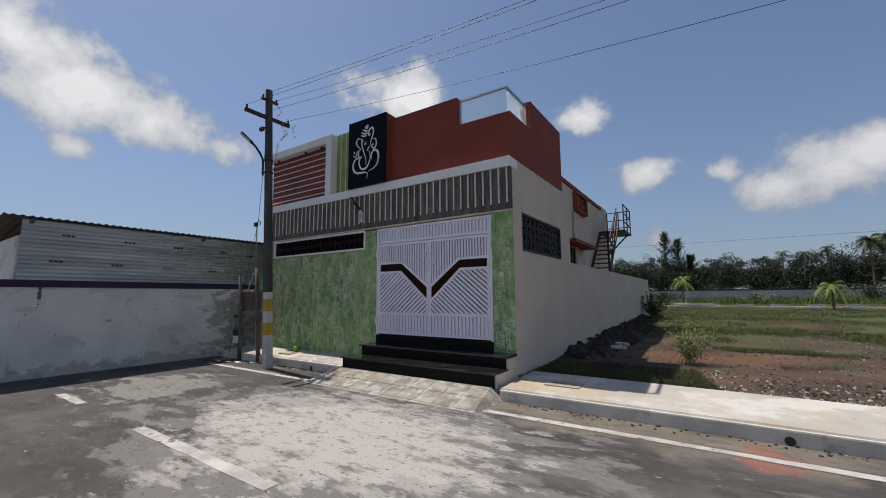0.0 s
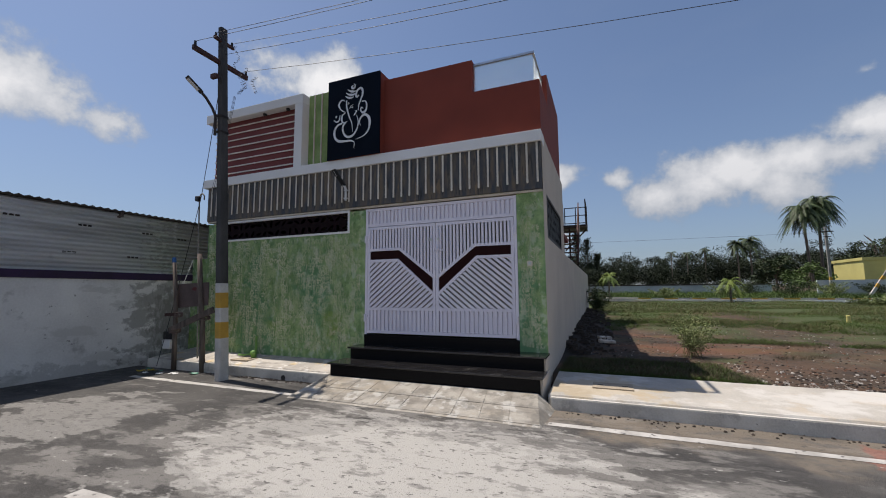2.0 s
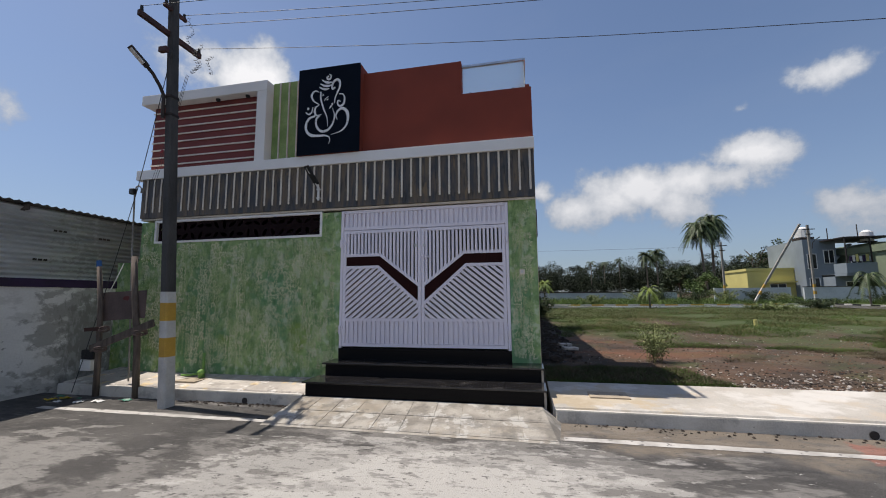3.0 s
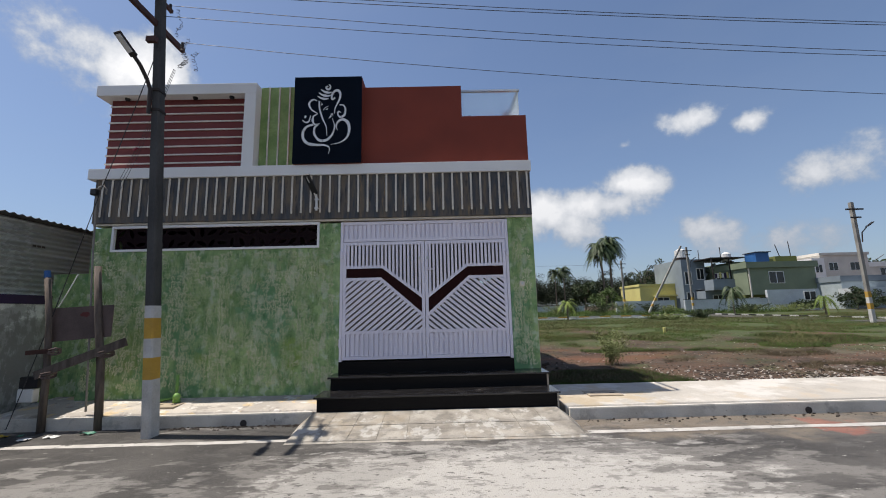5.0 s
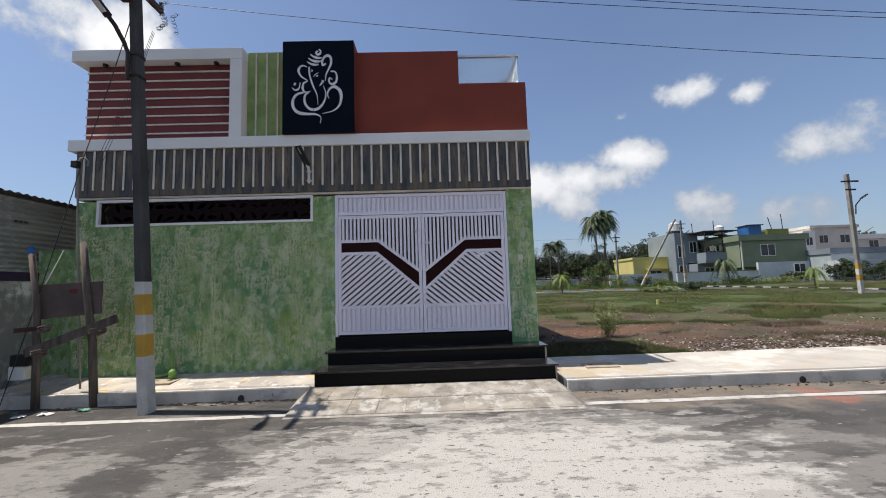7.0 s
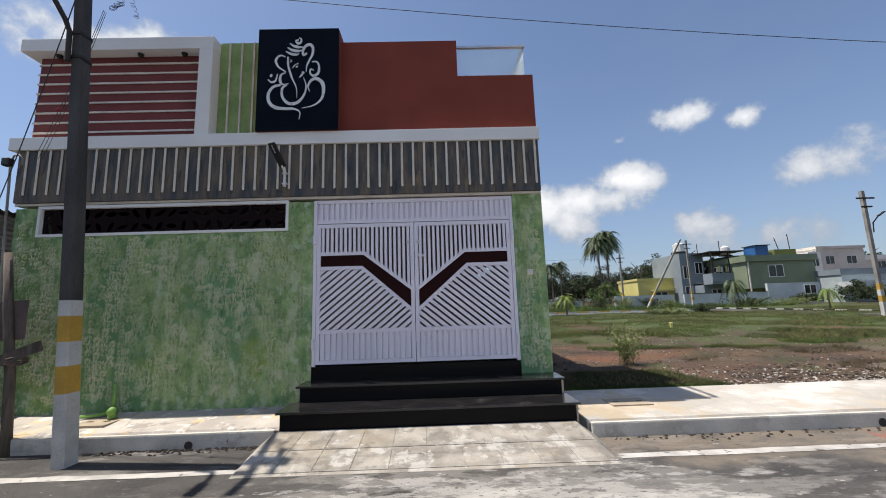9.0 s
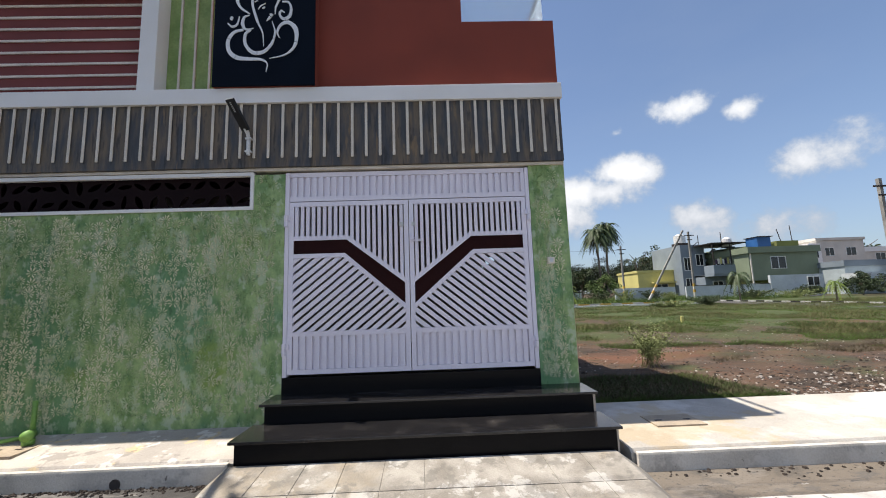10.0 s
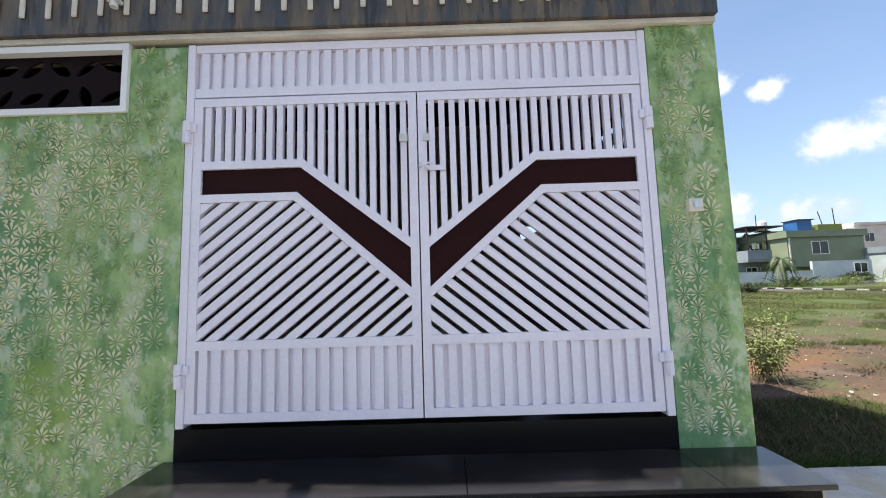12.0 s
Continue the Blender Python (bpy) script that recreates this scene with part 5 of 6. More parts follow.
solid("junction_box", bm, M["black_plastic"], "small black cable junction on the pipe", "junction box")
for ob in (stand, post2, board, plank_long, plank_short):
    ob.location.x -= 0.09
for root, x, y, z, w in ((stand, -9.73, 5.33, 0.80, 0.075), (stand, -9.70, 5.345, 1.11, 0.06), (post2, -9.02, 5.375, 1.06, 0.085)):
    for k in range(4):
        bm = bmesh.new()
        h = z + (k - 1.5) * 0.022
        tube(bm, [(x + w * math.cos(a), y + 0.02 + (w + 0.01) * math.sin(a), h + 0.012 * math.sin(a * 2 + k)) for a in (i * math.pi / 5 for i in range(11))], 0.009, 5)
        wpart("rope_turn", bm, M["board"], root, "brown rope wound round the post")
bm = bmesh.new()
tube(bm, [(-9.74, 5.62, 2.20), (-9.80, 5.60, 2.02), (-9.93, 5.58, 1.72)], 0.008, 5)
solid("pale_string", bm, M["plastic_white"], "frayed pale string tied to the board", "string")
meter = thing("meter_box", "grey-white plastic meter box hung by the wall", "meter box", (-10.05, 5.43, 0.44))
bm = boxes((-10.16, -9.94, 5.38, 5.48, 0.44, 0.62))
soften(bm, 0.01, 1)
wpart("base", bm, M["plastic_white"], meter)
bm = boxes((-10.14, -9.88, 5.37, 5.49, 0.622, 0.78))
soften(bm, 0.03, 2)
wpart("cover", bm, M["black_plastic"], meter, "dark smoked cover")
bm = bmesh.new()
tube(bm, [(-8.46, 6.10, 0.30), (-8.46, 6.10, 0.66)], 0.022, 8)
tube(bm, [(-8.46, 6.10, 0.32), (-8.62, 6.00, 0.31), (-8.75, 5.95, 0.31)], 0.02, 8)
solid("green_pipe", bm, M["pipe_green"], "green painted water pipe at the wall's foot", "pipe", smooth=True)
bm = bmesh.new()
tube(bm, [(-8.40, 6.02, 0.36), (-8.33, 5.90, 0.37)], 0.05, 12)
tube(bm, [(-8.36, 5.96, 0.28), (-8.36, 5.96, 0.33)], 0.05, 10)
solid("pipe_elbow", bm, M["pipe_green"], "bright green pipe elbow lying on the pavement", "pipe fitting", smooth=True)


def litter(name, x, y, z, size, mat, label, seed):
    r = random.Random(seed)
    bm = bmesh.new()
    g = [[bm.verts.new((x + size * (i / 4 - 0.5) * 1.4 + r.uniform(-1, 1) * size * 0.1, y + size * (j / 3 - 0.5) + r.uniform(-1, 1) * size * 0.1, z + r.uniform(0, size * 0.28))) for i in range(5)] for j in range(4)]
    for j in range(3):
        for i in range(4):
            bm.faces.new((g[j][i], g[j][i + 1], g[j + 1][i + 1], g[j + 1][i]))
    solid(name, bm, mat, label, "litter", group="litter by the kerb")


for k, (x, y, mat, label) in enumerate(((-10.05, 5.15, "trash_yellow", "crumpled yellow plastic bag"), (-10.2, 5.05, "trash_yellow", "crumpled yellow plastic bag"), (-9.85, 5.2, "trash_green", "crumpled green wrapper"),
                                        (-9.6, 5.0, "plastic_white", "crumpled white paper on the road"), (-9.35, 5.1, "plastic_white", "crumpled white paper on the road"), (-9.0, 5.22, "trash_green", "torn green wrapper on the road"),
                                        (-10.3, 5.25, "trash_green", "crumpled green wrapper"), (-9.95, 4.98, "plastic_white", "crumpled white paper on the road"))):
    litter("litter", x, y, 0.065, rng.uniform(0.05, 0.11), M[mat], label, k)
# manhole covers set in the pavement
for x0, x1, y0, y1, z in ((-2.22, -1.72, 5.82, 6.16, 0.248), (-8.62, -8.22, 5.66, 6.02, 0.272)):
    cover = thing("manhole_cover", "square rusty-brown inspection cover in the pavement", "manhole cover", (x0, y0, z), group="inspection covers")
    wpart("plate", boxes((x0, x1, y0, y1, z - 0.03, z + 0.004)), M["manhole"], cover)
    for x in (x0 + 0.1, x1 - 0.1):
        wpart("grip", boxes((x - 0.035, x + 0.035, (y0 + y1) / 2 - 0.012, (y0 + y1) / 2 + 0.012, z + 0.005, z + 0.008)), M["dark_steel"], cover)


# ---- distant roads, walls and poles ----
def strip(name, pts, width, lift, mat, label, category):
    """A road strip along a line on the open ground."""
    bm = bmesh.new()
    last = None
    for i, (x, y) in enumerate(pts):
        a, b = pts[max(i - 1, 0)], pts[min(i + 1, len(pts) - 1)]
        way = Vector((b[0] - a[0], b[1] - a[1])).normalized()
        l, r = (x - way.y * width / 2, y + way.x * width / 2), (x + way.y * width / 2, y - way.x * width / 2)
        now = [bm.verts.new((*l, land(l[1]) + lift)), bm.verts.new((*r, land(r[1]) + lift))]
        if last:
            bm.faces.new((last[0], last[1], now[1], now[0]))
        last = now
    solid(name, bm, mat, label, category, "structure")


strip("road_far", [(-60 + 4 * i, 36.0) for i in range(21)], 3.4, 0.02, M["asphalt"], "narrow asphalt layout road across the plots", "road")
strip("road_cross", [(21.0 - 0.13 * (y - 22), y) for y in range(-10, 40, 3)], 3.2, 0.03, M["asphalt"], "asphalt cross road beyond the empty plots", "road")


def kerb_line(name, x0, y0, x1, y1, count, first, second, label):
    root = thing(name, label, "kerb", (x0, y0, land(y0)), kind="structure")
    for k in range(count):
        a, b = k / count, (k + 0.96) / count
        p = Vector((x0 + (x1 - x0) * a, y0 + (y1 - y0) * a))
        q = Vector((x0 + (x1 - x0) * b, y0 + (y1 - y0) * b))
        bm = bmesh.new()
        beam(bm, (p.x, p.y, land(p.y) + 0.04), (q.x, q.y, land(q.y) + 0.04), 0.18, 0.17)
        wpart("kerb_stone", bm, M[first if k % 2 else second], root)


kerb_line("kerb_far_front", -40, 34.2, 18, 34.2, 60, "white_paint", "white_paint", "white painted kerb along the far road")
kerb_line("kerb_far_back", -40, 37.8, 18, 37.8, 60, "pole_white", "pole_yellow", "white and yellow painted kerb along the far road")
kerb_line("kerb_cross", 20.6, 38.0, 25.2, 8, 44, "pole_white", "black_plastic", "black and white striped kerb along the cross road")

solid("wall_far", boxes((-60, 15.2, 56, 56.25, 0.4, 2.0)), M["far_wall"], "pale grey-blue plot boundary wall", "wall", "structure")
solid("wall_far_cap", boxes((-60, 15.2, 55.95, 56.3, 2.002, 2.12)), M["dark_steel"], "dark weathered wall coping", "trim", "structure")
solid("wall_compound_a", boxes((15.3, 21.9, 45.9, 46.1, 0.3, 2.26)), M["compound_pale"], "stained whitish compound wall of the houses", "wall", "structure")
solid("wall_compound_b", boxes((21.92, 30.9, 44, 44.2, 0.3, 2.24)), M["compound_pale"], "pale blue-white compound wall of the houses", "wall", "structure")
solid("wall_compound_c", boxes((30.92, 36.6, 43.9, 44.2, 0.3, 3.10)), M["compound_pale"], "pale blue-white compound wall of the houses", "wall", "structure")
solid("wall_compound_cap", boxes((21.9, 30.9, 43.95, 44.25, 2.242, 2.29)), M["dark_steel"], "dark coping on the compound wall", "trim", "structure")


def far_pole(x, y, height, label, tilt=(0, 0), lamp=False, bands=True):
    z = land(y) - 0.05
    ob = thing("utility_pole", label, "utility pole", (x, y, z), group="far poles")
    def seg(a, b, w):
        bm = bmesh.new()
        beam(bm, (x + tilt[0] * a, y + tilt[1] * a, z + a), (x + tilt[0] * b, y + tilt[1] * b, z + b), w, w)
        return bm
    if bands:
        wpart("white_base", seg(0, 0.8, 0.18), M["pole_white"], ob)
        wpart("yellow_band", seg(0.8, 1.1, 0.178), M["pole_yellow"], ob)
        wpart("white_ring", seg(1.1, 1.4, 0.176), M["pole_white"], ob)
        wpart("yellow_band", seg(1.4, 1.7, 0.174), M["pole_yellow"], ob)
    wpart("shaft", seg(1.7 if bands else 0, height, 0.16), M["pole_grey"], ob)
    if not any(tilt):
        for h, ln in ((height - 0.45, 0.95), (height - 0.9, 0.55)):
            wpart("crossarm", boxes((x - ln / 2, x + ln / 2, y - 0.16, y - 0.11, z + h, z + h + 0.08)), M["dark_steel"], ob)
    if lamp:
        bm = bmesh.new()
        tube(bm, [(x + 0.12, y - 0.12, z + height - 2.2), (x + 0.16, y - 0.14, z + height - 1.7), (x + 0.45, y - 0.2, z + height - 1.35)], 0.03, 6)
        wpart("lamp_arm", bm, M["dark_steel"], ob)
        bm = bmesh.new()
        beam(bm, (x + 0.42, y - 0.2, z + height - 1.38), (x + 0.75, y - 0.24, z + height - 1.15), 0.14, 0.05)
        wpart("lamp_head", bm, M["dark_steel"], ob)


far_pole(17.9, 20.9, 6.5, "grey concrete pole with banded base and street lamp", (0, 0), True)
far_pole(22.4, 43.4, 7.1, "grey concrete pole beside the blue-grey house", (0, 0), True)
far_pole(17.4, 43.2, 7.2, "concrete strut pole leaning against another pole", (0.60, 0), False)
far_pole(16.05, 45.4, 6.0, "thin concrete pole beside the boundary wall", (0, 0), False)
wire("far_wire", (-60, 45.4, 7.6), (16.05, 45.25, 6.35), 0.3, 0.009, "distant overhead power line across the sky")
bm = boxes((5.58, 5.69, 18.2, 18.30, 0.3, 0.62))
soften(bm, 0.02, 1)
solid("marker_post", bm, M["house_yellow"], "small yellow survey marker post in the grass", "marker post")
tank_planks = thing("plank_pile", "loose pile of bleached planks beside the far road", "plank pile", (0, 33, 0.6))
for k in range(7):
    bm = bmesh.new()
    x = rng.uniform(-2.2, 0.2)
    beam(bm, (x, 33.0 + rng.uniform(-0.5, 0.5), 0.68 + 0.05 * k), (x + rng.uniform(1.6, 2.6), 33.0 + rng.uniform(-0.5, 0.5), 0.70 + 0.04 * k), 0.14, 0.07)
    wpart("plank", bm, M["cream_strip"], tank_planks)


# ---- distant houses ----
def far_window(root, x, y, z, w, h, frame_mat="white_paint"):
    bm = boxes((x - 0.06, x + w + 0.06, y - 0.05, y + 0.05, z - 0.06, z - 0.001), (x - 0.06, x + w + 0.06, y - 0.05, y + 0.05, z + h + 0.001, z + h + 0.06),
               (x - 0.06, x - 0.001, y - 0.05, y + 0.05, z, z + h), (x + w + 0.001, x + w + 0.06, y - 0.05, y + 0.05, z, z + h), (x + w / 2 - 0.03, x + w / 2 + 0.03, y - 0.04, y + 0.02, z, z + h))
    ob = wpart("window", bm, M[frame_mat], root)
    wpart("pane", boxes((x, x + w, y - 0.012, y - 0.004, z, z + h)), M["dark_glass"], ob)


def far_house(name, label, blocks, windows, at):
    root = thing(name, label, "house", at, group="distant houses")
    for pname, mat, row in blocks:
        bm = boxes(row)
        wpart(pname, bm, M[mat], root)
    for w in windows:
        far_window(root, *w)
    return root


far_house("far_house", "low yellow house with a flat roof behind the wall",
          [("wall", "house_yellow", (23, 29.7, 56, 62, 0.8, 4.4)), ("parapet", "house_yellow", (22.9, 29.8, 55.9, 62.1, 4.4, 4.7)), ("sunshade", "house_yellow", (24.7, 27.7, 55.2, 56, 2.95, 3.12))],
          [(25.3, 56, 1.6, 1.6, 1.2), (28.2, 56, 1.6, 0.9, 1.2)], (26.1, 56, 1))
bluehouse = far_house("far_house", "two-storey blue-grey house with a balcony and roof tank",
          [("wall", "house_blue", (27.9, 31.03, 54, 61, 0.8, 7.75)), ("wall", "house_blue", (29.43, 34.1, 52, 53.99, 0.8, 3.65)), ("balcony", "house_blue", (29.43, 34.1, 50.2, 52, 3.7, 4.77)),
           ("floor_slab", "house_blue", (29.43, 34.1, 50.3, 56, 3.45, 3.69)), ("upper_wall", "house_blue", (31.03, 33.8, 56, 61, 3.65, 6.85)), ("roof_slab", "dark_steel", (29.58, 34.17, 50.4, 56, 7.43, 7.53)),
           ("post", "dark_steel", (29.65, 29.74, 50.4, 50.52, 4.75, 7.43)), ("post", "dark_steel", (33.95, 34.04, 50.4, 50.52, 4.75, 7.43)), ("post", "dark_steel", (31.84, 31.92, 50.4, 50.52, 4.75, 7.43)), ("pillar", "house_blue", (33.88, 34.1, 50.4, 50.7, 0.8, 3.45))],
          [(28.26, 54, 4.45, 0.8, 1.6), (29.87, 54, 5.05, 0.9, 1.4), (28.26, 54, 2.05, 0.9, 1.3), (30.38, 52, 0.85, 1.2, 2), (32.06, 52, 0.85, 1.6, 2), (31.62, 56, 4.65, 1, 1.8)], (30.16, 53, 1))
for k in range(12):
    x = 30.2 + k * 0.30
    wpart("laundry", boxes((x, x + 0.22, 50.9, 50.93, 4.95, 5.5 + 0.1 * (k % 3))), M[("plastic_white", "house_cream", "house_yellow")[k % 3] if k % 4 else "purple"], bluehouse)
bm = bmesh.new()
beam(bm, (30.6, 55.2, 4.45), (33.2, 55.2, 7.2), 0.5, 0.2)
wpart("outer_stair", bm, M["far_wall"], bluehouse)
far_house("far_house", "two-storey green house with olive ground floor and parapets",
          [("ground_floor", "house_olive", (32.1, 41.1, 48.8, 58, 0.8, 2.7)), ("wall", "house_green", (32.1, 40.3, 48, 58, 2.71, 5.85)), ("parapet", "house_green", (31.9, 40.5, 47.7, 58.2, 5.86, 6.57)),
           ("roof_block", "house_olive", (35.3, 37.1, 50, 54, 6.58, 7.15)), ("roof_block", "house_olive", (37.4, 40.1, 50, 54, 6.58, 7.45)), ("stair_tower", "house_green", (33.4, 34.6, 52, 58, 2.45, 7.05)),
           ("balcony", "house_green", (40.32, 43.5, 47.6, 50, 2.95, 4.05)), ("floor_slab", "house_green", (40.32, 43.5, 47.6, 56, 2.65, 2.93)), ("upper_wall", "house_green", (40.32, 42.9, 52, 58, 2.95, 5.65)), ("downpipe", "house_cream", (32.2, 32.32, 47.85, 47.97, 0.9, 5.85))],
          [(34.7, 48, 4.05, 1.7, 1.3), (32.5, 48.8, 0.85, 1.2, 1.5), (36.9, 48.8, 0.85, 1.4, 1.3), (39.3, 48.8, 0.85, 1.2, 1.3), (40.9, 52, 3.65, 1.2, 1.6), (31.1, 52, 4.05, 0.9, 1.5)], (35.9, 50, 1))
far_window(thing("gate_house", "grey-blue outhouse window in the compound wall", "window", (34.9, 43.9, 1.95), kind="structure"), 34.9, 43.9, 1.95, 1.2, 0.85)
far_house("far_house", "cream and white house blocks behind the green house",
          [("wall", "house_cream", (66.4, 75.4, 75, 85, 1, 10.3)), ("parapet", "house_cream", (66.2, 75.6, 74.8, 85.2, 10.31, 10.8)), ("wall", "white_paint", (63.9, 66.19, 74, 80, 1, 9.7)), ("wall", "house_cream", (75.7, 93.4, 76, 88, 1, 8.7)), ("parapet", "white_paint", (75.7, 93.4, 75.8, 75.99, 8.1, 9))],
          [(67.9, 75, 7.5, 1.6, 1.4), (71.9, 75, 7.5, 1.8, 1.4), (64.4, 74, 7.1, 1.2, 1.4), (78.4, 76, 6.5, 1.8, 1.3), (83.4, 76, 6.5, 1.8, 1.3)], (71.4, 75, 1))
far_house("far_house", "low white house with pale blue parapet",
          [("wall", "far_wall", (40.2, 52, 45, 52, 0.6, 3.85)), ("parapet", "house_blue", (40.1, 52.1, 44.9, 52.1, 3.86, 4.5)), ("porch", "compound_pale", (39.6, 44, 43.2, 44.89, 2.45, 3.05)), ("pillar", "compound_pale", (43.6, 43.9, 43.3, 43.6, 0.6, 2.45))],
          [(41.5, 45, 1.15, 1.4, 1.2), (45.5, 45, 1.15, 1.5, 1.2), (48.5, 45, 1.55, 1.5, 1.2)], (44, 45, 1))
bm = boxes((33.9, 35.5, 48.6, 50.4, 6.58, 7.8))
roof_shed = thing("roof_shed", "bright blue sheet enclosure on the green roof", "roof shed", (34.7, 49.5, 6.58))
wpart("sheet", bm, M["blue_sheet"], roof_shed)
wpart("lid", boxes((33.8, 35.7, 48.4, 50.6, 7.802, 7.88)), M["dark_steel"], roof_shed, "dark flat lid")


def water_tank(x, y, z, r, h, stand):
    ob = thing("water_tank", "white plastic roof water tank", "water tank", (x, y, z), group="roof water tanks")
    bm = bmesh.new()
    tube(bm, [(x, y, z + stand), (x, y, z + stand + 0.05), (x, y, z + stand + h * 0.5), (x, y, z + stand + h)], r, 14)
    wpart("drum", bm, M["plastic_white"], ob)
    bm = bmesh.new()
    tube(bm, [(x, y, z + stand + h), (x, y, z + stand + h + 0.25)], r * 0.95, 14, r * 0.35)
    wpart("lid", bm, M["plastic_white"], ob)
    wpart("stand", boxes((x - r, x + r, y - r, y + r, z, z + stand - 0.002)), M["dark_steel"], ob)


water_tank(28.7, 55.2, 7.75, 0.72, 1.0, 0.35)
water_tank(33.0, 52.4, 7.05, 0.55, 1.0, 0.1)
for x, y, z, h, lean in ((31.0, 50.6, 7.4, 1.4, 0.0), (38.4, 50.5, 7.4, 1.6, -0.4), (39.9, 50.6, 7.4, 2.0, -0.1), (30.6, 54.3, 7.7, 1.3, 0.0)):
    bm = bmesh.new()
    tube(bm, [(x, y, z), (x + lean, y, z + h)], 0.05, 5)
    solid("roof_rod", bm, M["dark_steel"], "dark rod standing on a flat roof", "rod", group="roof rods")


# ---- plants ----
def leaf_quad(bm, c, size, r, droop=0.0):
    a = Vector((r.gauss(0, 1), r.gauss(0, 1), r.gauss(0, 0.7))).normalized()
    b = a.cross(Vector((r.gauss(0, 1), r.gauss(0, 1), r.gauss(0, 1)))).normalized()
    ln, w = size * r.uniform(0.7, 1.3), size * r.uniform(0.25, 0.5)
    v = [bm.verts.new(c + p) for p in (-a * ln * 0.5, b * w * 0.5, a * ln * 0.5 - Vector((0, 0, droop * ln)), -b * w * 0.5)]
    bm.faces.new(v)


def clump(bm, c, rad, count, size, r, flat=0.75):
    for _ in range(count):
        d = Vector((r.gauss(0, 1), r.gauss(0, 1), r.gauss(0, 1))).normalized() * rad * (r.random() ** 0.4)
        leaf_quad(bm, Vector(c) + Vector((d.x, d.y, d.z * flat)), size, r)


def broad_tree(name, x, y, height, spread, label, seed, leaf="leaf", count=26, leaves=70, size=0.5, trunk=0.4):
    r = random.Random(seed)
    z = land(min(y, 130)) - 0.05
    root = thing(name, label, "tree", (x, y, z))
    bm = bmesh.new()
    tube(bm, [(x, y, z), (x + 0.1, y, z + height * trunk * 0.5), (x - 0.05, y, z + height * trunk)], height * 0.03, 7, height * 0.018)
    tips = []
    for k in range(7):
        a = k * 0.9 + r.random()
        tip = Vector((x + math.cos(a) * spread * 0.6, y + math.sin(a) * spread * 0.6, z + height * r.uniform(0.6, 0.85)))
        tube(bm, [(x - 0.05, y, z + height * trunk * 0.9), tuple((Vector((x, y, z + height * trunk)) + tip) / 2 + Vector((0, 0, 0.1 * height))), tuple(tip)], height * 0.014, 5, height * 0.004)
        tips.append(tip)
    wpart("trunk", bm, M["bark"], root)
    bm = bmesh.new()
    for k in range(count):
        a = r.uniform(0, 6.28)
        d = spread * math.sqrt(r.random())
        h = z + height * (1 - 0.45 * r.random() - 0.35 * (d / spread) ** 2)
        clump(bm, (x + d * math.cos(a), y + d * math.sin(a), h - spread * 0.2), spread * r.uniform(0.2, 0.36), leaves, size, r)
    wpart("crown", bm, M[leaf], root)


def palm(name, x, y, height, reach, label, seed, leaf="leaf_palm", fronds=16, lean=0.0, droop=0.9):
    r = random.Random(seed)
    z = land(min(y, 130)) - 0.05
    root = thing(name, label, "palm tree", (x, y, z), group="palm trees")
    top = Vector((x + lean, y, z + height))
    bm = bmesh.new()
    tube(bm, [Vector((x, y, z)).lerp(top, k / 6) + Vector((lean * 0.15 * math.sin(k / 6 * 3.14), 0, 0)) for k in range(7)], max(0.07, height * 0.018), 7, max(0.05, height * 0.012))
    wpart("trunk", bm, M["bark"], root)
    bm = bmesh.new()
    for k in range(fronds):
        a = 6.28 * k / fronds + r.uniform(-0.2, 0.2)
        lift = r.uniform(-0.4, 1.1)
        ln = reach * r.uniform(0.8, 1.1)
        n = 22
        prev = None
        for i in range(n + 1):
            t = i / n
            p = top + Vector((math.cos(a), math.sin(a), 0)) * ln * t * (1 - 0.18 * t * max(lift, 0)) + Vector((0, 0, ln * (lift * t - droop * t * t)))
            if prev is not None:
                way = (p - prev).normalized()
                side = way.cross(Vector((0, 0, 1))).normalized()
                for s in (-1, 1):
                    w = ln * 0.22 * math.sin(math.pi * (0.1 + 0.85 * t)) * r.uniform(0.8, 1.15)
                    tip = p + side * s * w * 0.95 + way * w * 0.35 - Vector((0, 0, w * r.uniform(0.25, 0.7)))
                    v = [bm.verts.new(q) for q in (prev, tip, p)]
                    bm.faces.new(v)
            prev = p
    wpart("crown", bm, M[leaf], root)


palm("palm", 24.8, 72, 11.2, 2.9, "tall coconut palm with a ragged crown", 1, lean=-0.5, fronds=90, droop=1.1)
palm("palm", 26.2, 73, 12.3, 2.9, "tall coconut palm with a ragged crown", 2, lean=0.2, fronds=90, droop=1.1)
palm("palm", 21.0, 90, 8.0, 2.3, "coconut palm above the distant trees", 3, fronds=40)
palm("palm", 23.2, 91, 8.6, 2.3, "coconut palm above the distant trees", 4, fronds=40)
palm("palm", 11.5, 98, 7.3, 1.5, "coconut palm above the distant trees", 5)
palm("palm", 14.5, 99, 7.2, 1.5, "coconut palm above the distant trees", 6)
palm("palm", 17.5, 98, 7.6, 1.6, "coconut palm above the distant trees", 12)
palm("palm", -29.5, 4.5, 4.3, 1.7, "coconut palm behind the tin shed", 7)
palm("palm", -1.6, 33.4, 1.95, 0.85, "young palm with yellow-green fronds by the far road", 8, "leaf_bright", 24, droop=0.8)
palm("palm", 6.0, 33.5, 1.5, 0.95, "young palm with yellow-green fronds by the far road", 9, "leaf_bright", 20, droop=0.95)
palm("palm", 21.2, 35.6, 2.3, 1.25, "young palm on the verge before the houses", 10, "leaf_palm", 22, droop=1.4)
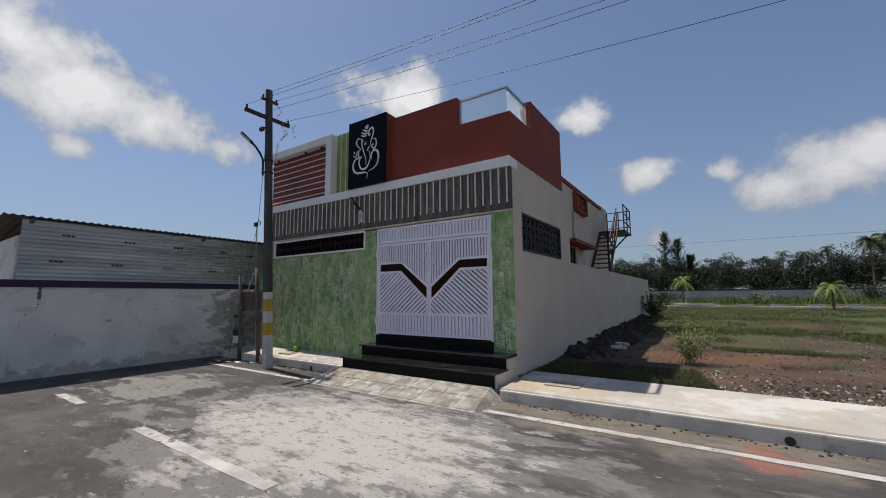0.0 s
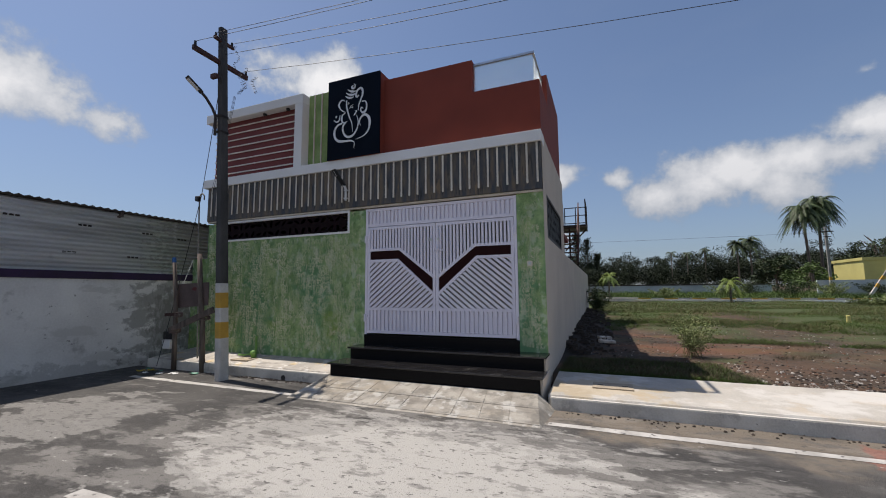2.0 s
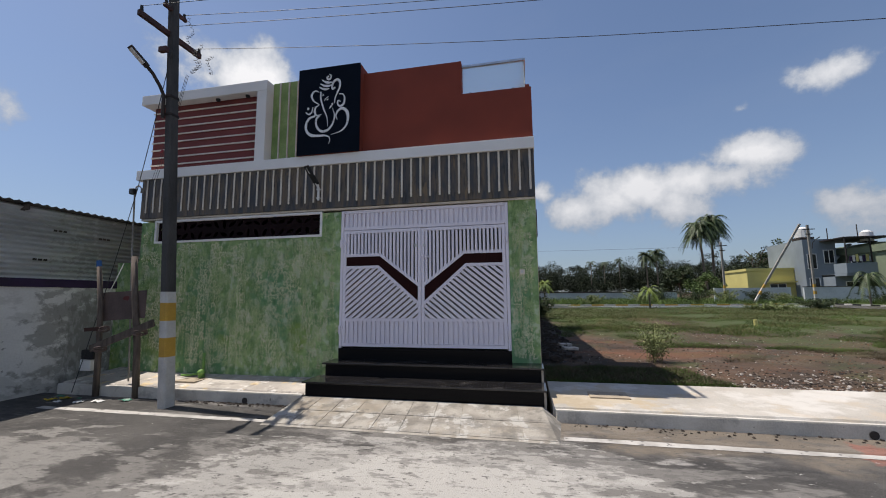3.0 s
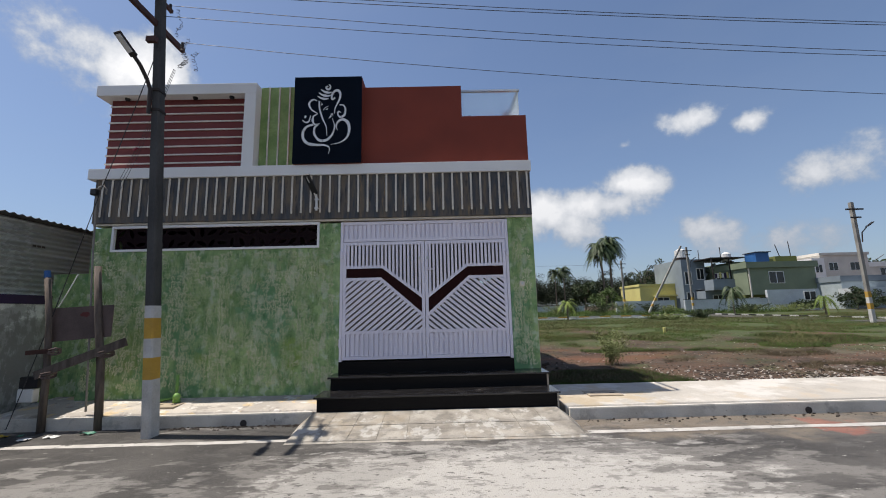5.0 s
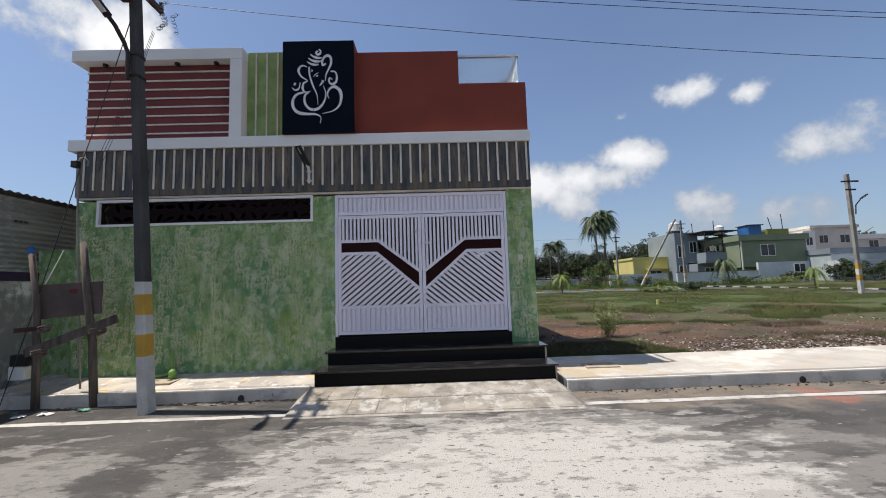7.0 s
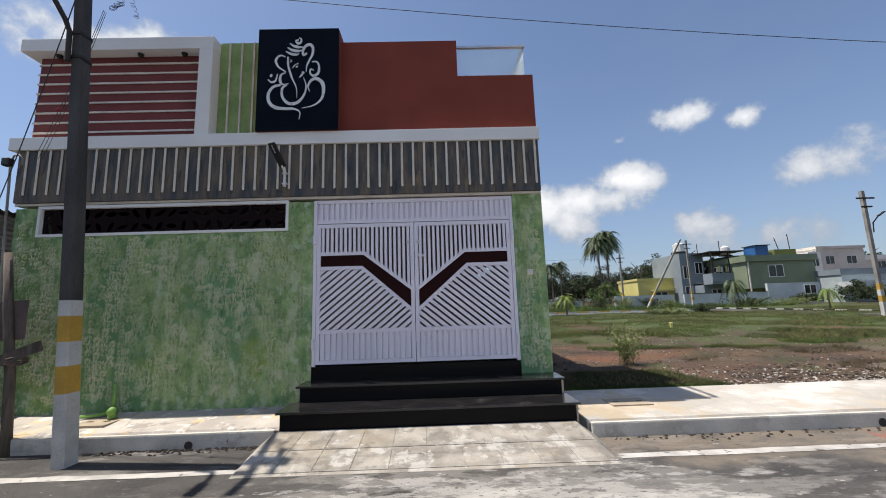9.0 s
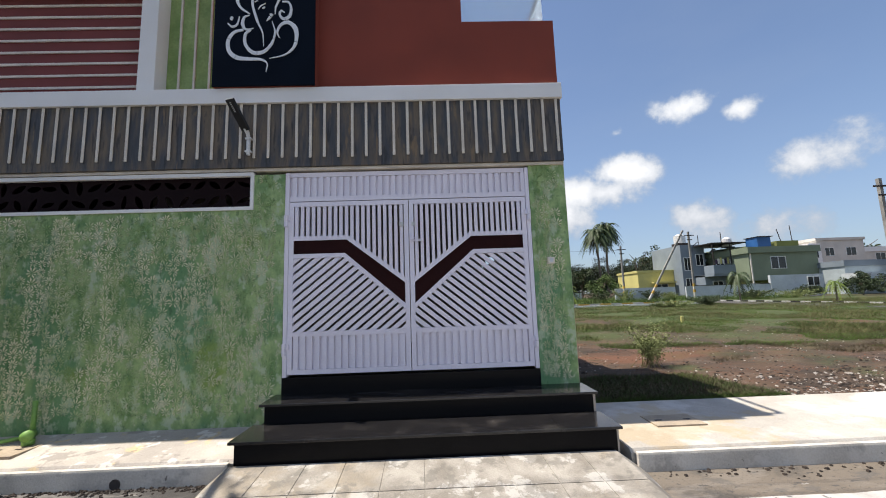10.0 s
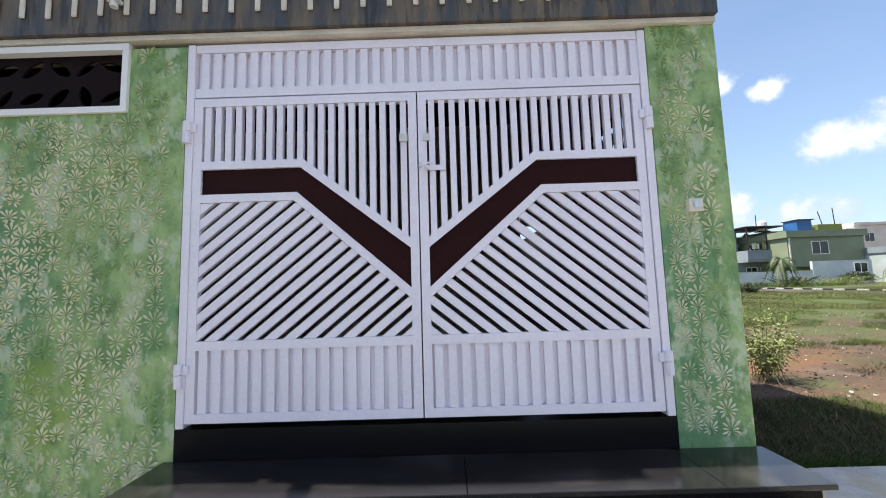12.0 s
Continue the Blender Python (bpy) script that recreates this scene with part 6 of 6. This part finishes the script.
palm("palm", 25.4, 31.5, 1.45, 0.95, "young wilted palm with yellowing fronds on the verge", 11, "leaf_bright", 14, droop=1.6)
broad_tree("tree", 39.6, 88, 10.2, 4.5, "round dark green tree behind the yellow house", 20)
broad_tree("tree", 43.6, 88, 10.6, 3.6, "tall dark green tree behind the blue-grey house", 21)
broad_tree("tree", 92, 92, 12.5, 7.0, "broad dark tree behind the cream houses", 22, size=0.9)
broad_tree("tree", 28, 66, 5.0, 3.0, "leafy shrub tree behind the boundary wall", 23)
broad_tree("tree", 17.5, 62, 5.0, 2.6, "leafy green tree over the boundary wall", 24, "leaf")
broad_tree("tree", 19.2, 58.5, 3.7, 2.4, "bright leafy shrub tree beside the yellow house", 27, "leaf_bush_green", size=0.35)
broad_tree("tree", -38, 3.0, 4.6, 4.0, "dark green tree behind the tin shed", 25)
for k, (x, y, h, w) in enumerate(((40.2, 40.8, 2.3, 1.5), (43.4, 41.2, 2.6, 1.7), (47.0, 40.6, 2.2, 1.6), (33.6, 42.6, 1.5, 1.2))):
    broad_tree("tree", x, y, h, w, "dark green shrub tree before the low houses", 60 + k, size=0.22, trunk=0.25)
broad_tree("tree", 37.0, 40.5, 2.6, 1.4, "dark green shrub tree before the white house", 26, size=0.25)


def casuarina(x, y, height, label, seed):
    r = random.Random(seed)
    z = land(min(y, 130)) - 0.05
    root = thing("conifer_tree", label, "tree", (x, y, z))
    bm = bmesh.new()
    tube(bm, [(x, y, z), (x, y, z + height)], 0.25, 6, 0.04)
    wpart("trunk", bm, M["bark"], root)
    bm = bmesh.new()
    for k in range(130):
        t = r.uniform(0.12, 1.0)
        a = r.uniform(0, 6.28)
        ln = (1.05 - t) * height * 0.30 * r.uniform(0.4, 1.2) + 0.4
        p0 = Vector((x, y, z + height * t - ln * 0.2))
        p1 = p0 + Vector((math.cos(a) * ln, math.sin(a) * ln, ln * r.uniform(0.6, 1.4)))
        for i in range(10):
            q = p0.lerp(p1, (i + 1) / 10)
            for _ in range(5):
                leaf_quad(bm, q + Vector((r.gauss(0, 0.13), r.gauss(0, 0.13), r.gauss(0, 0.13))), 0.26, r, 0.3)
    wpart("crown", bm, M["leaf_far"], root)


casuarina(-7.6, 104, 13.2, "tall feathery dark conifer above the tree line", 31)
casuarina(-5.2, 105, 11.5, "feathery dark conifer beside a taller one", 32)
casuarina(-3.0, 106, 8.0, "small feathery dark conifer in the tree line", 33)


def bare_tree(x, y, height, seed):
    r = random.Random(seed)
    bm = bmesh.new()
    z = land(y)
    def grow(p, way, ln, rad, depth):
        q = p + way * ln
        tube(bm, [p, q], rad, 4, rad * 0.6)
        if depth:
            for _ in range(3):
                grow(q, (way + Vector((r.gauss(0, 0.5), r.gauss(0, 0.5), r.gauss(0, 0.25)))).normalized(), ln * 0.72, rad * 0.6, depth - 1)
    grow(Vector((x, y, z)), Vector((0, 0, 1)), height * 0.36, 0.12, 4)
    solid("bare_tree", bm, M["bark"], "leafless twiggy treetop behind the tin shed", "tree")


bare_tree(-22.8, 9.6, 5.0, 3)


def build_woods():
    r = random.Random(5)
    bm = bmesh.new()
    x = -75.0
    while x < 60:
        for row, (yy, low, high) in enumerate(((99, 3.0, 5.0), (106, 5.0, 7.2), (114, 5.5, 8.0))):
            h = r.uniform(low - 0.8, high + 0.5) + 0.9 * noise.noise(Vector((x * 0.11, row, 0))) + 1.4 * max(0, min(1, (x - 2) / 22)) + (0.9 if x < -10 else 0)
            cx, cy = x + r.uniform(-1.2, 1.2), yy + r.uniform(-2, 2)
            zb = land(cy)
            w = r.uniform(1.6, 3.0)
            for _ in range(15):
                a, d = r.uniform(0, 6.28), w * math.sqrt(r.random())
                clump(bm, (cx + d * math.cos(a), cy + d * math.sin(a), zb + h * (1 - 0.7 * r.random()) - 0.4), r.uniform(0.8, 1.5), 95, 0.36, r)
            if row == 0:
                clump(bm, (cx, cy - 1, zb + 1.2), 2.0, 170, 0.5, r)
                clump(bm, (cx, cy + 3, zb + 2.8), 2.2, 200, 0.6, r)
        x += 1.9
    solid("far_woods", bm, M["leaf_far"], "dense dark green tree line beyond the boundary wall", "woods", "stuff")


build_woods()


def bush(name, x, y, height, spread, label, seed, leaf="grass_dry", n=380, size=0.06):
    r = random.Random(seed)
    z = land(y) - 0.03
    root = thing(name, label, "bush", (x, y, z))
    bm = bmesh.new()
    tips = []
    for k in range(34):
        a, d = r.uniform(0, 6.28), spread * r.random()
        tip = Vector((x + d * math.cos(a), y + d * math.sin(a), z + height * r.uniform(0.55, 1.05)))
        tube(bm, [(x + r.gauss(0, 0.25) * spread, y + r.gauss(0, 0.25) * spread, z), tuple((Vector((x, y, z)) + tip) / 2 + Vector((0, 0, 0.06))), tuple(tip)], 0.005, 3, 0.002)
        tips.append(tip)
    wpart("stem", bm, M["grass_dry"], root)
    bm = bmesh.new()
    base = Vector((x, y, z))
    for tip in tips:
        for _ in range(n // 10):
            c = base.lerp(tip, r.uniform(0.3, 1.05)) + Vector((r.gauss(0, 0.05), r.gauss(0, 0.05), r.gauss(0, 0.04)))
            leaf_quad(bm, c, size, r)
    wpart("foliage", bm, M[leaf], root)


M["leaf_bush"] = material("leaf_bush", (0.24, 0.27, 0.11), (0.13, 0.17, 0.055), 6, 6, 0.7, bump=0.0)
bush("weed_bush", -0.48, 9.1, 0.80, 0.55, "wild grey-green weed bush on the rubble", 1, "leaf_bush", 620, 0.05)
bush("weed_bush", -2.35, 21.8, 1.3, 0.7, "green weed bush at the wall's end", 2, "leaf", 420, 0.14)
for k, (x, y, h, s) in enumerate(((12.0, 30, 0.5, 1.4), (15.5, 31.5, 0.7, 1.6), (3.0, 41, 0.9, 1.6), (-3.5, 43, 1.0, 1.8), (8.0, 43, 1.1, 2.0), (13.0, 44.5, 1.3, 1.8), (15.6, 44.6, 1.2, 1.5), (18.6, 44.6, 1.1, 1.6), (20.6, 44.6, 0.9, 1.3), (11.0, 48, 1.4, 2.0), (28.0, 43, 0.7, 2.0), (26.5, 41, 0.9, 2.2), (30.5, 40.5, 0.8, 2.4))):
    bush("weed_bush", x, y, h, s, "low green weed clump on the verge", 40 + k, "leaf" if k % 2 else "leaf_bush", 700, 0.13)


def green_here(x, y):
    g = noise.noise(Vector((x * 0.28 + 2, y * 0.34, 0))) + 0.5 * noise.noise(Vector((x * 0.9, y * 0.9, 4)))
    return g + max(-0.45, min(0.45, (y - 17) * 0.045))


def build_grass(name, count, y0, y1, spread, h0, h1, mat, seed, level):
    r = random.Random(seed)
    verts, faces = [], []
    made = 0
    tries = 0
    while made < count and tries < count * 6:
        tries += 1
        y = y0 + (y1 - y0) * r.random() ** 1.4
        x = r.uniform(-2.7, spread * y / 12 + 1)
        near_patch = x < -0.05 - 0.2 * (y - 6.7) and 6.75 < y < 8.3
        if not near_patch and green_here(x, y) < level:
            continue
        z = land(y) + 0.10 * (noise.noise(Vector((x * 0.35, y * 0.35, 0))) + 0.5 * noise.noise(Vector((x * 1.3, y * 1.3, 3)))) * min(1, (y - 6.6) / 2) - 0.02
        h = r.uniform(h0, h1) * (1.1 if near_patch else 1)
        a = r.uniform(0, 6.28)
        w = h * 0.06
        lx, ly = r.gauss(0, 0.8) * h, r.gauss(0, 0.8) * h
        i = len(verts)
        verts += [(x - w * math.cos(a), y - w * math.sin(a), z), (x + w * math.cos(a), y + w * math.sin(a), z), (x + lx, y + ly, z + h)]
        faces.append((i, i + 1, i + 2))
        made += 1
    me = bpy.data.meshes.new(name)
    me.from_pydata(verts, [], faces)
    me.materials.append(mat)
    tagged(new(name, me), "short green grass and weeds over the empty plot", "grass", "", "stuff")


build_grass("grass_near", 150000, 6.75, 17, 8, 0.02, 0.07, M["grass"], 1, 0.10)
build_grass("grass_far", 260000, 11.5, 33.8, 12, 0.03, 0.11, M["grass"], 2, -0.20)
build_grass("grass_dry_far", 70000, 13, 33.8, 12, 0.04, 0.18, M["grass_dry"], 3, 0.10)
build_grass("grass_dead_near", 30000, 6.8, 14, 9, 0.03, 0.11, M["weed_dead"], 6, -0.10)
build_grass("grass_verge", 14000, 38.5, 55, 9, 0.25, 0.5, M["grass"], 4, -0.2)


# ---- rubble, stones, the dark heap along the wall ----
def stone(bm, x, y, z, s, r):
    v = []
    for sx, sy, sz in ((-1, -1, 0), (1, -1, 0), (1, 1, 0), (-1, 1, 0), (-0.6, -0.6, 1), (0.7, -0.5, 1), (0.6, 0.6, 1), (-0.6, 0.7, 1)):
        v.append(bm.verts.new((x + s * sx * r.uniform(0.6, 1.1), y + s * sy * r.uniform(0.5, 1.0), z + s * sz * r.uniform(0.5, 1.0) - s * 0.15)))
    for f in ((4, 5, 6, 7), (0, 1, 5, 4), (1, 2, 6, 5), (2, 3, 7, 6), (3, 0, 4, 7)):
        bm.faces.new([v[i] for i in f])


def build_rubble(name, count, mat, s0, s1, seed, label, x0=-2.6, x1=9.0, y0=6.7, y1=17):
    r = random.Random(seed)
    bm = bmesh.new()
    for _ in range(count):
        y = y0 + (y1 - y0) * r.random() ** 1.7
        x = r.uniform(x0, x1)
        if y > 9 and green_here(x, y) > 0.25:
            continue
        if x < -0.05 - 0.2 * (y - 6.7) and 6.85 < y < 8.3 and r.random() < 0.85:
            continue
        z = land(y) + 0.10 * (noise.noise(Vector((x * 0.35, y * 0.35, 0))) + 0.5 * noise.noise(Vector((x * 1.3, y * 1.3, 3)))) * min(1, (y - 6.6) / 2)
        stone(bm, x, y, z, s0 + (s1 - s0) * r.random() ** 3, r)
    solid(name, bm, mat, label, "rubble", "stuff")


build_rubble("rubble_pale", 2600, M["stone_pale"], 0.003, 0.019, 1, "scattered pale stones and concrete crumbs on the ground")
build_rubble("rubble_red", 6500, M["stone_red"], 0.004, 0.020, 2, "scattered reddish brick crumbs on the ground")
build_rubble("rubble_dark", 7000, M["earth_dark"], 0.004, 0.022, 3, "scattered dark stones on the ground")

build_rubble("rubble_edge", 1500, M["stone_pale"], 0.004, 0.030, 4, "pale concrete crumbs along the pavement's back edge", -0.4, 9.0, 6.72, 7.9)
build_rubble("rubble_edge_dark", 1800, M["earth_dark"], 0.005, 0.034, 5, "dark stones along the pavement's back edge", -1.2, 9.0, 6.72, 8.2)


def build_heap():
    bm = bmesh.new()
    rows = []
    for i in range(56):
        y = 6.75 + i * 0.28
        base = land(y)
        k = min(1, max(0.12, (y - 7.2) / 3))
        row = []
        for j in range(9):
            u = j / 8
            h = (1 - u) ** 1.3 * 0.25 * k * (0.75 + 0.6 * noise.noise(Vector((y * 0.9, u * 2, 2)))) + 0.09 * noise.noise(Vector((y * 3, u * 6, 7))) * k * (1 - u)
            row.append(bm.verts.new((-2.852 + u * 1.15 * (0.5 + 0.5 * k), y, base - 0.03 + max(h, 0) - 0.05 * (u > 0.9))))
        rows.append(row)
    for a, b in zip(rows, rows[1:]):
        for j in range(8):
            bm.faces.new((a[j], a[j + 1], b[j + 1], b[j]))
    solid("earth_bank", bm, M["earth_dark"], "dark excavated earth banked along the compound wall", "earth bank", smooth=True)
    r = random.Random(9)
    bm = bmesh.new()
    for _ in range(420):
        y = r.uniform(8.6, 21)
        u = r.random() ** 1.3
        k = min(1, max(0.12, (y - 7.2) / 3))
        stone(bm, -2.80 + u * 0.95, y, land(y) + (1 - u) ** 1.3 * 0.21 * k, r.uniform(0.02, 0.09), r)
    solid("heap_clods", bm, M["earth_dark"], "dark clods and stones on the earth heap", "earth clods", "stuff")


build_heap()
for x, y, w in ((-2.0, 10.4, 0.34), (-2.05, 11.2, 0.30)):
    bm = bmesh.new()
    beam(bm, (x - w / 2, y, land(y) + 0.07), (x + w / 2, y + 0.1, land(y) + 0.06), 0.22, 0.07)
    soften(bm, 0.01, 1)
    solid("concrete_slab", bm, M["stone_white"], "broken concrete slab lying on the earth", "slab", group="broken slabs")
# gravel and grit along the foot of the kerb
r = random.Random(21)
bm = bmesh.new()
for _ in range(500):
    if r.random() < 0.5:
        stone(bm, r.uniform(-8.0, -6.3), 5.40 - abs(r.gauss(0, 0.06)), 0.062, r.uniform(0.005, 0.018), r)
    else:
        stone(bm, r.uniform(-2.5, 8), 5.27 - abs(r.gauss(0, 0.10)), 0.062, r.uniform(0.005, 0.02), r)
solid("kerb_grit", bm, M["earth_dark"], "loose dark grit along the kerb's foot", "grit", "stuff")


# ---- the far side of the layout stands a little nearer than first laid out ----
FAR_NAMES = ("road_far", "road_cross", "kerb_far", "kerb_cross", "wall_far", "wall_compound", "utility_pole", "far_wire", "marker_post", "plank_pile", "far_house",
             "gate_house", "roof_shed", "water_tank", "roof_rod", "palm", "tree", "conifer_tree", "far_woods", "weed_bush")
for ob in list(bpy.data.objects):
    if ob.parent or not ob.name.startswith(FAR_NAMES):
        continue
    depth = ob.location.y if ob.type == 'EMPTY' else max(v.co.y for v in ob.data.vertices)
    if depth < 17:
        continue
    ob.scale.y = 0.961
    ob.location.y = 0.961 * ob.location.y + 0.25
    ob.location.z -= 0.019 * (0.039 * depth - 0.25)
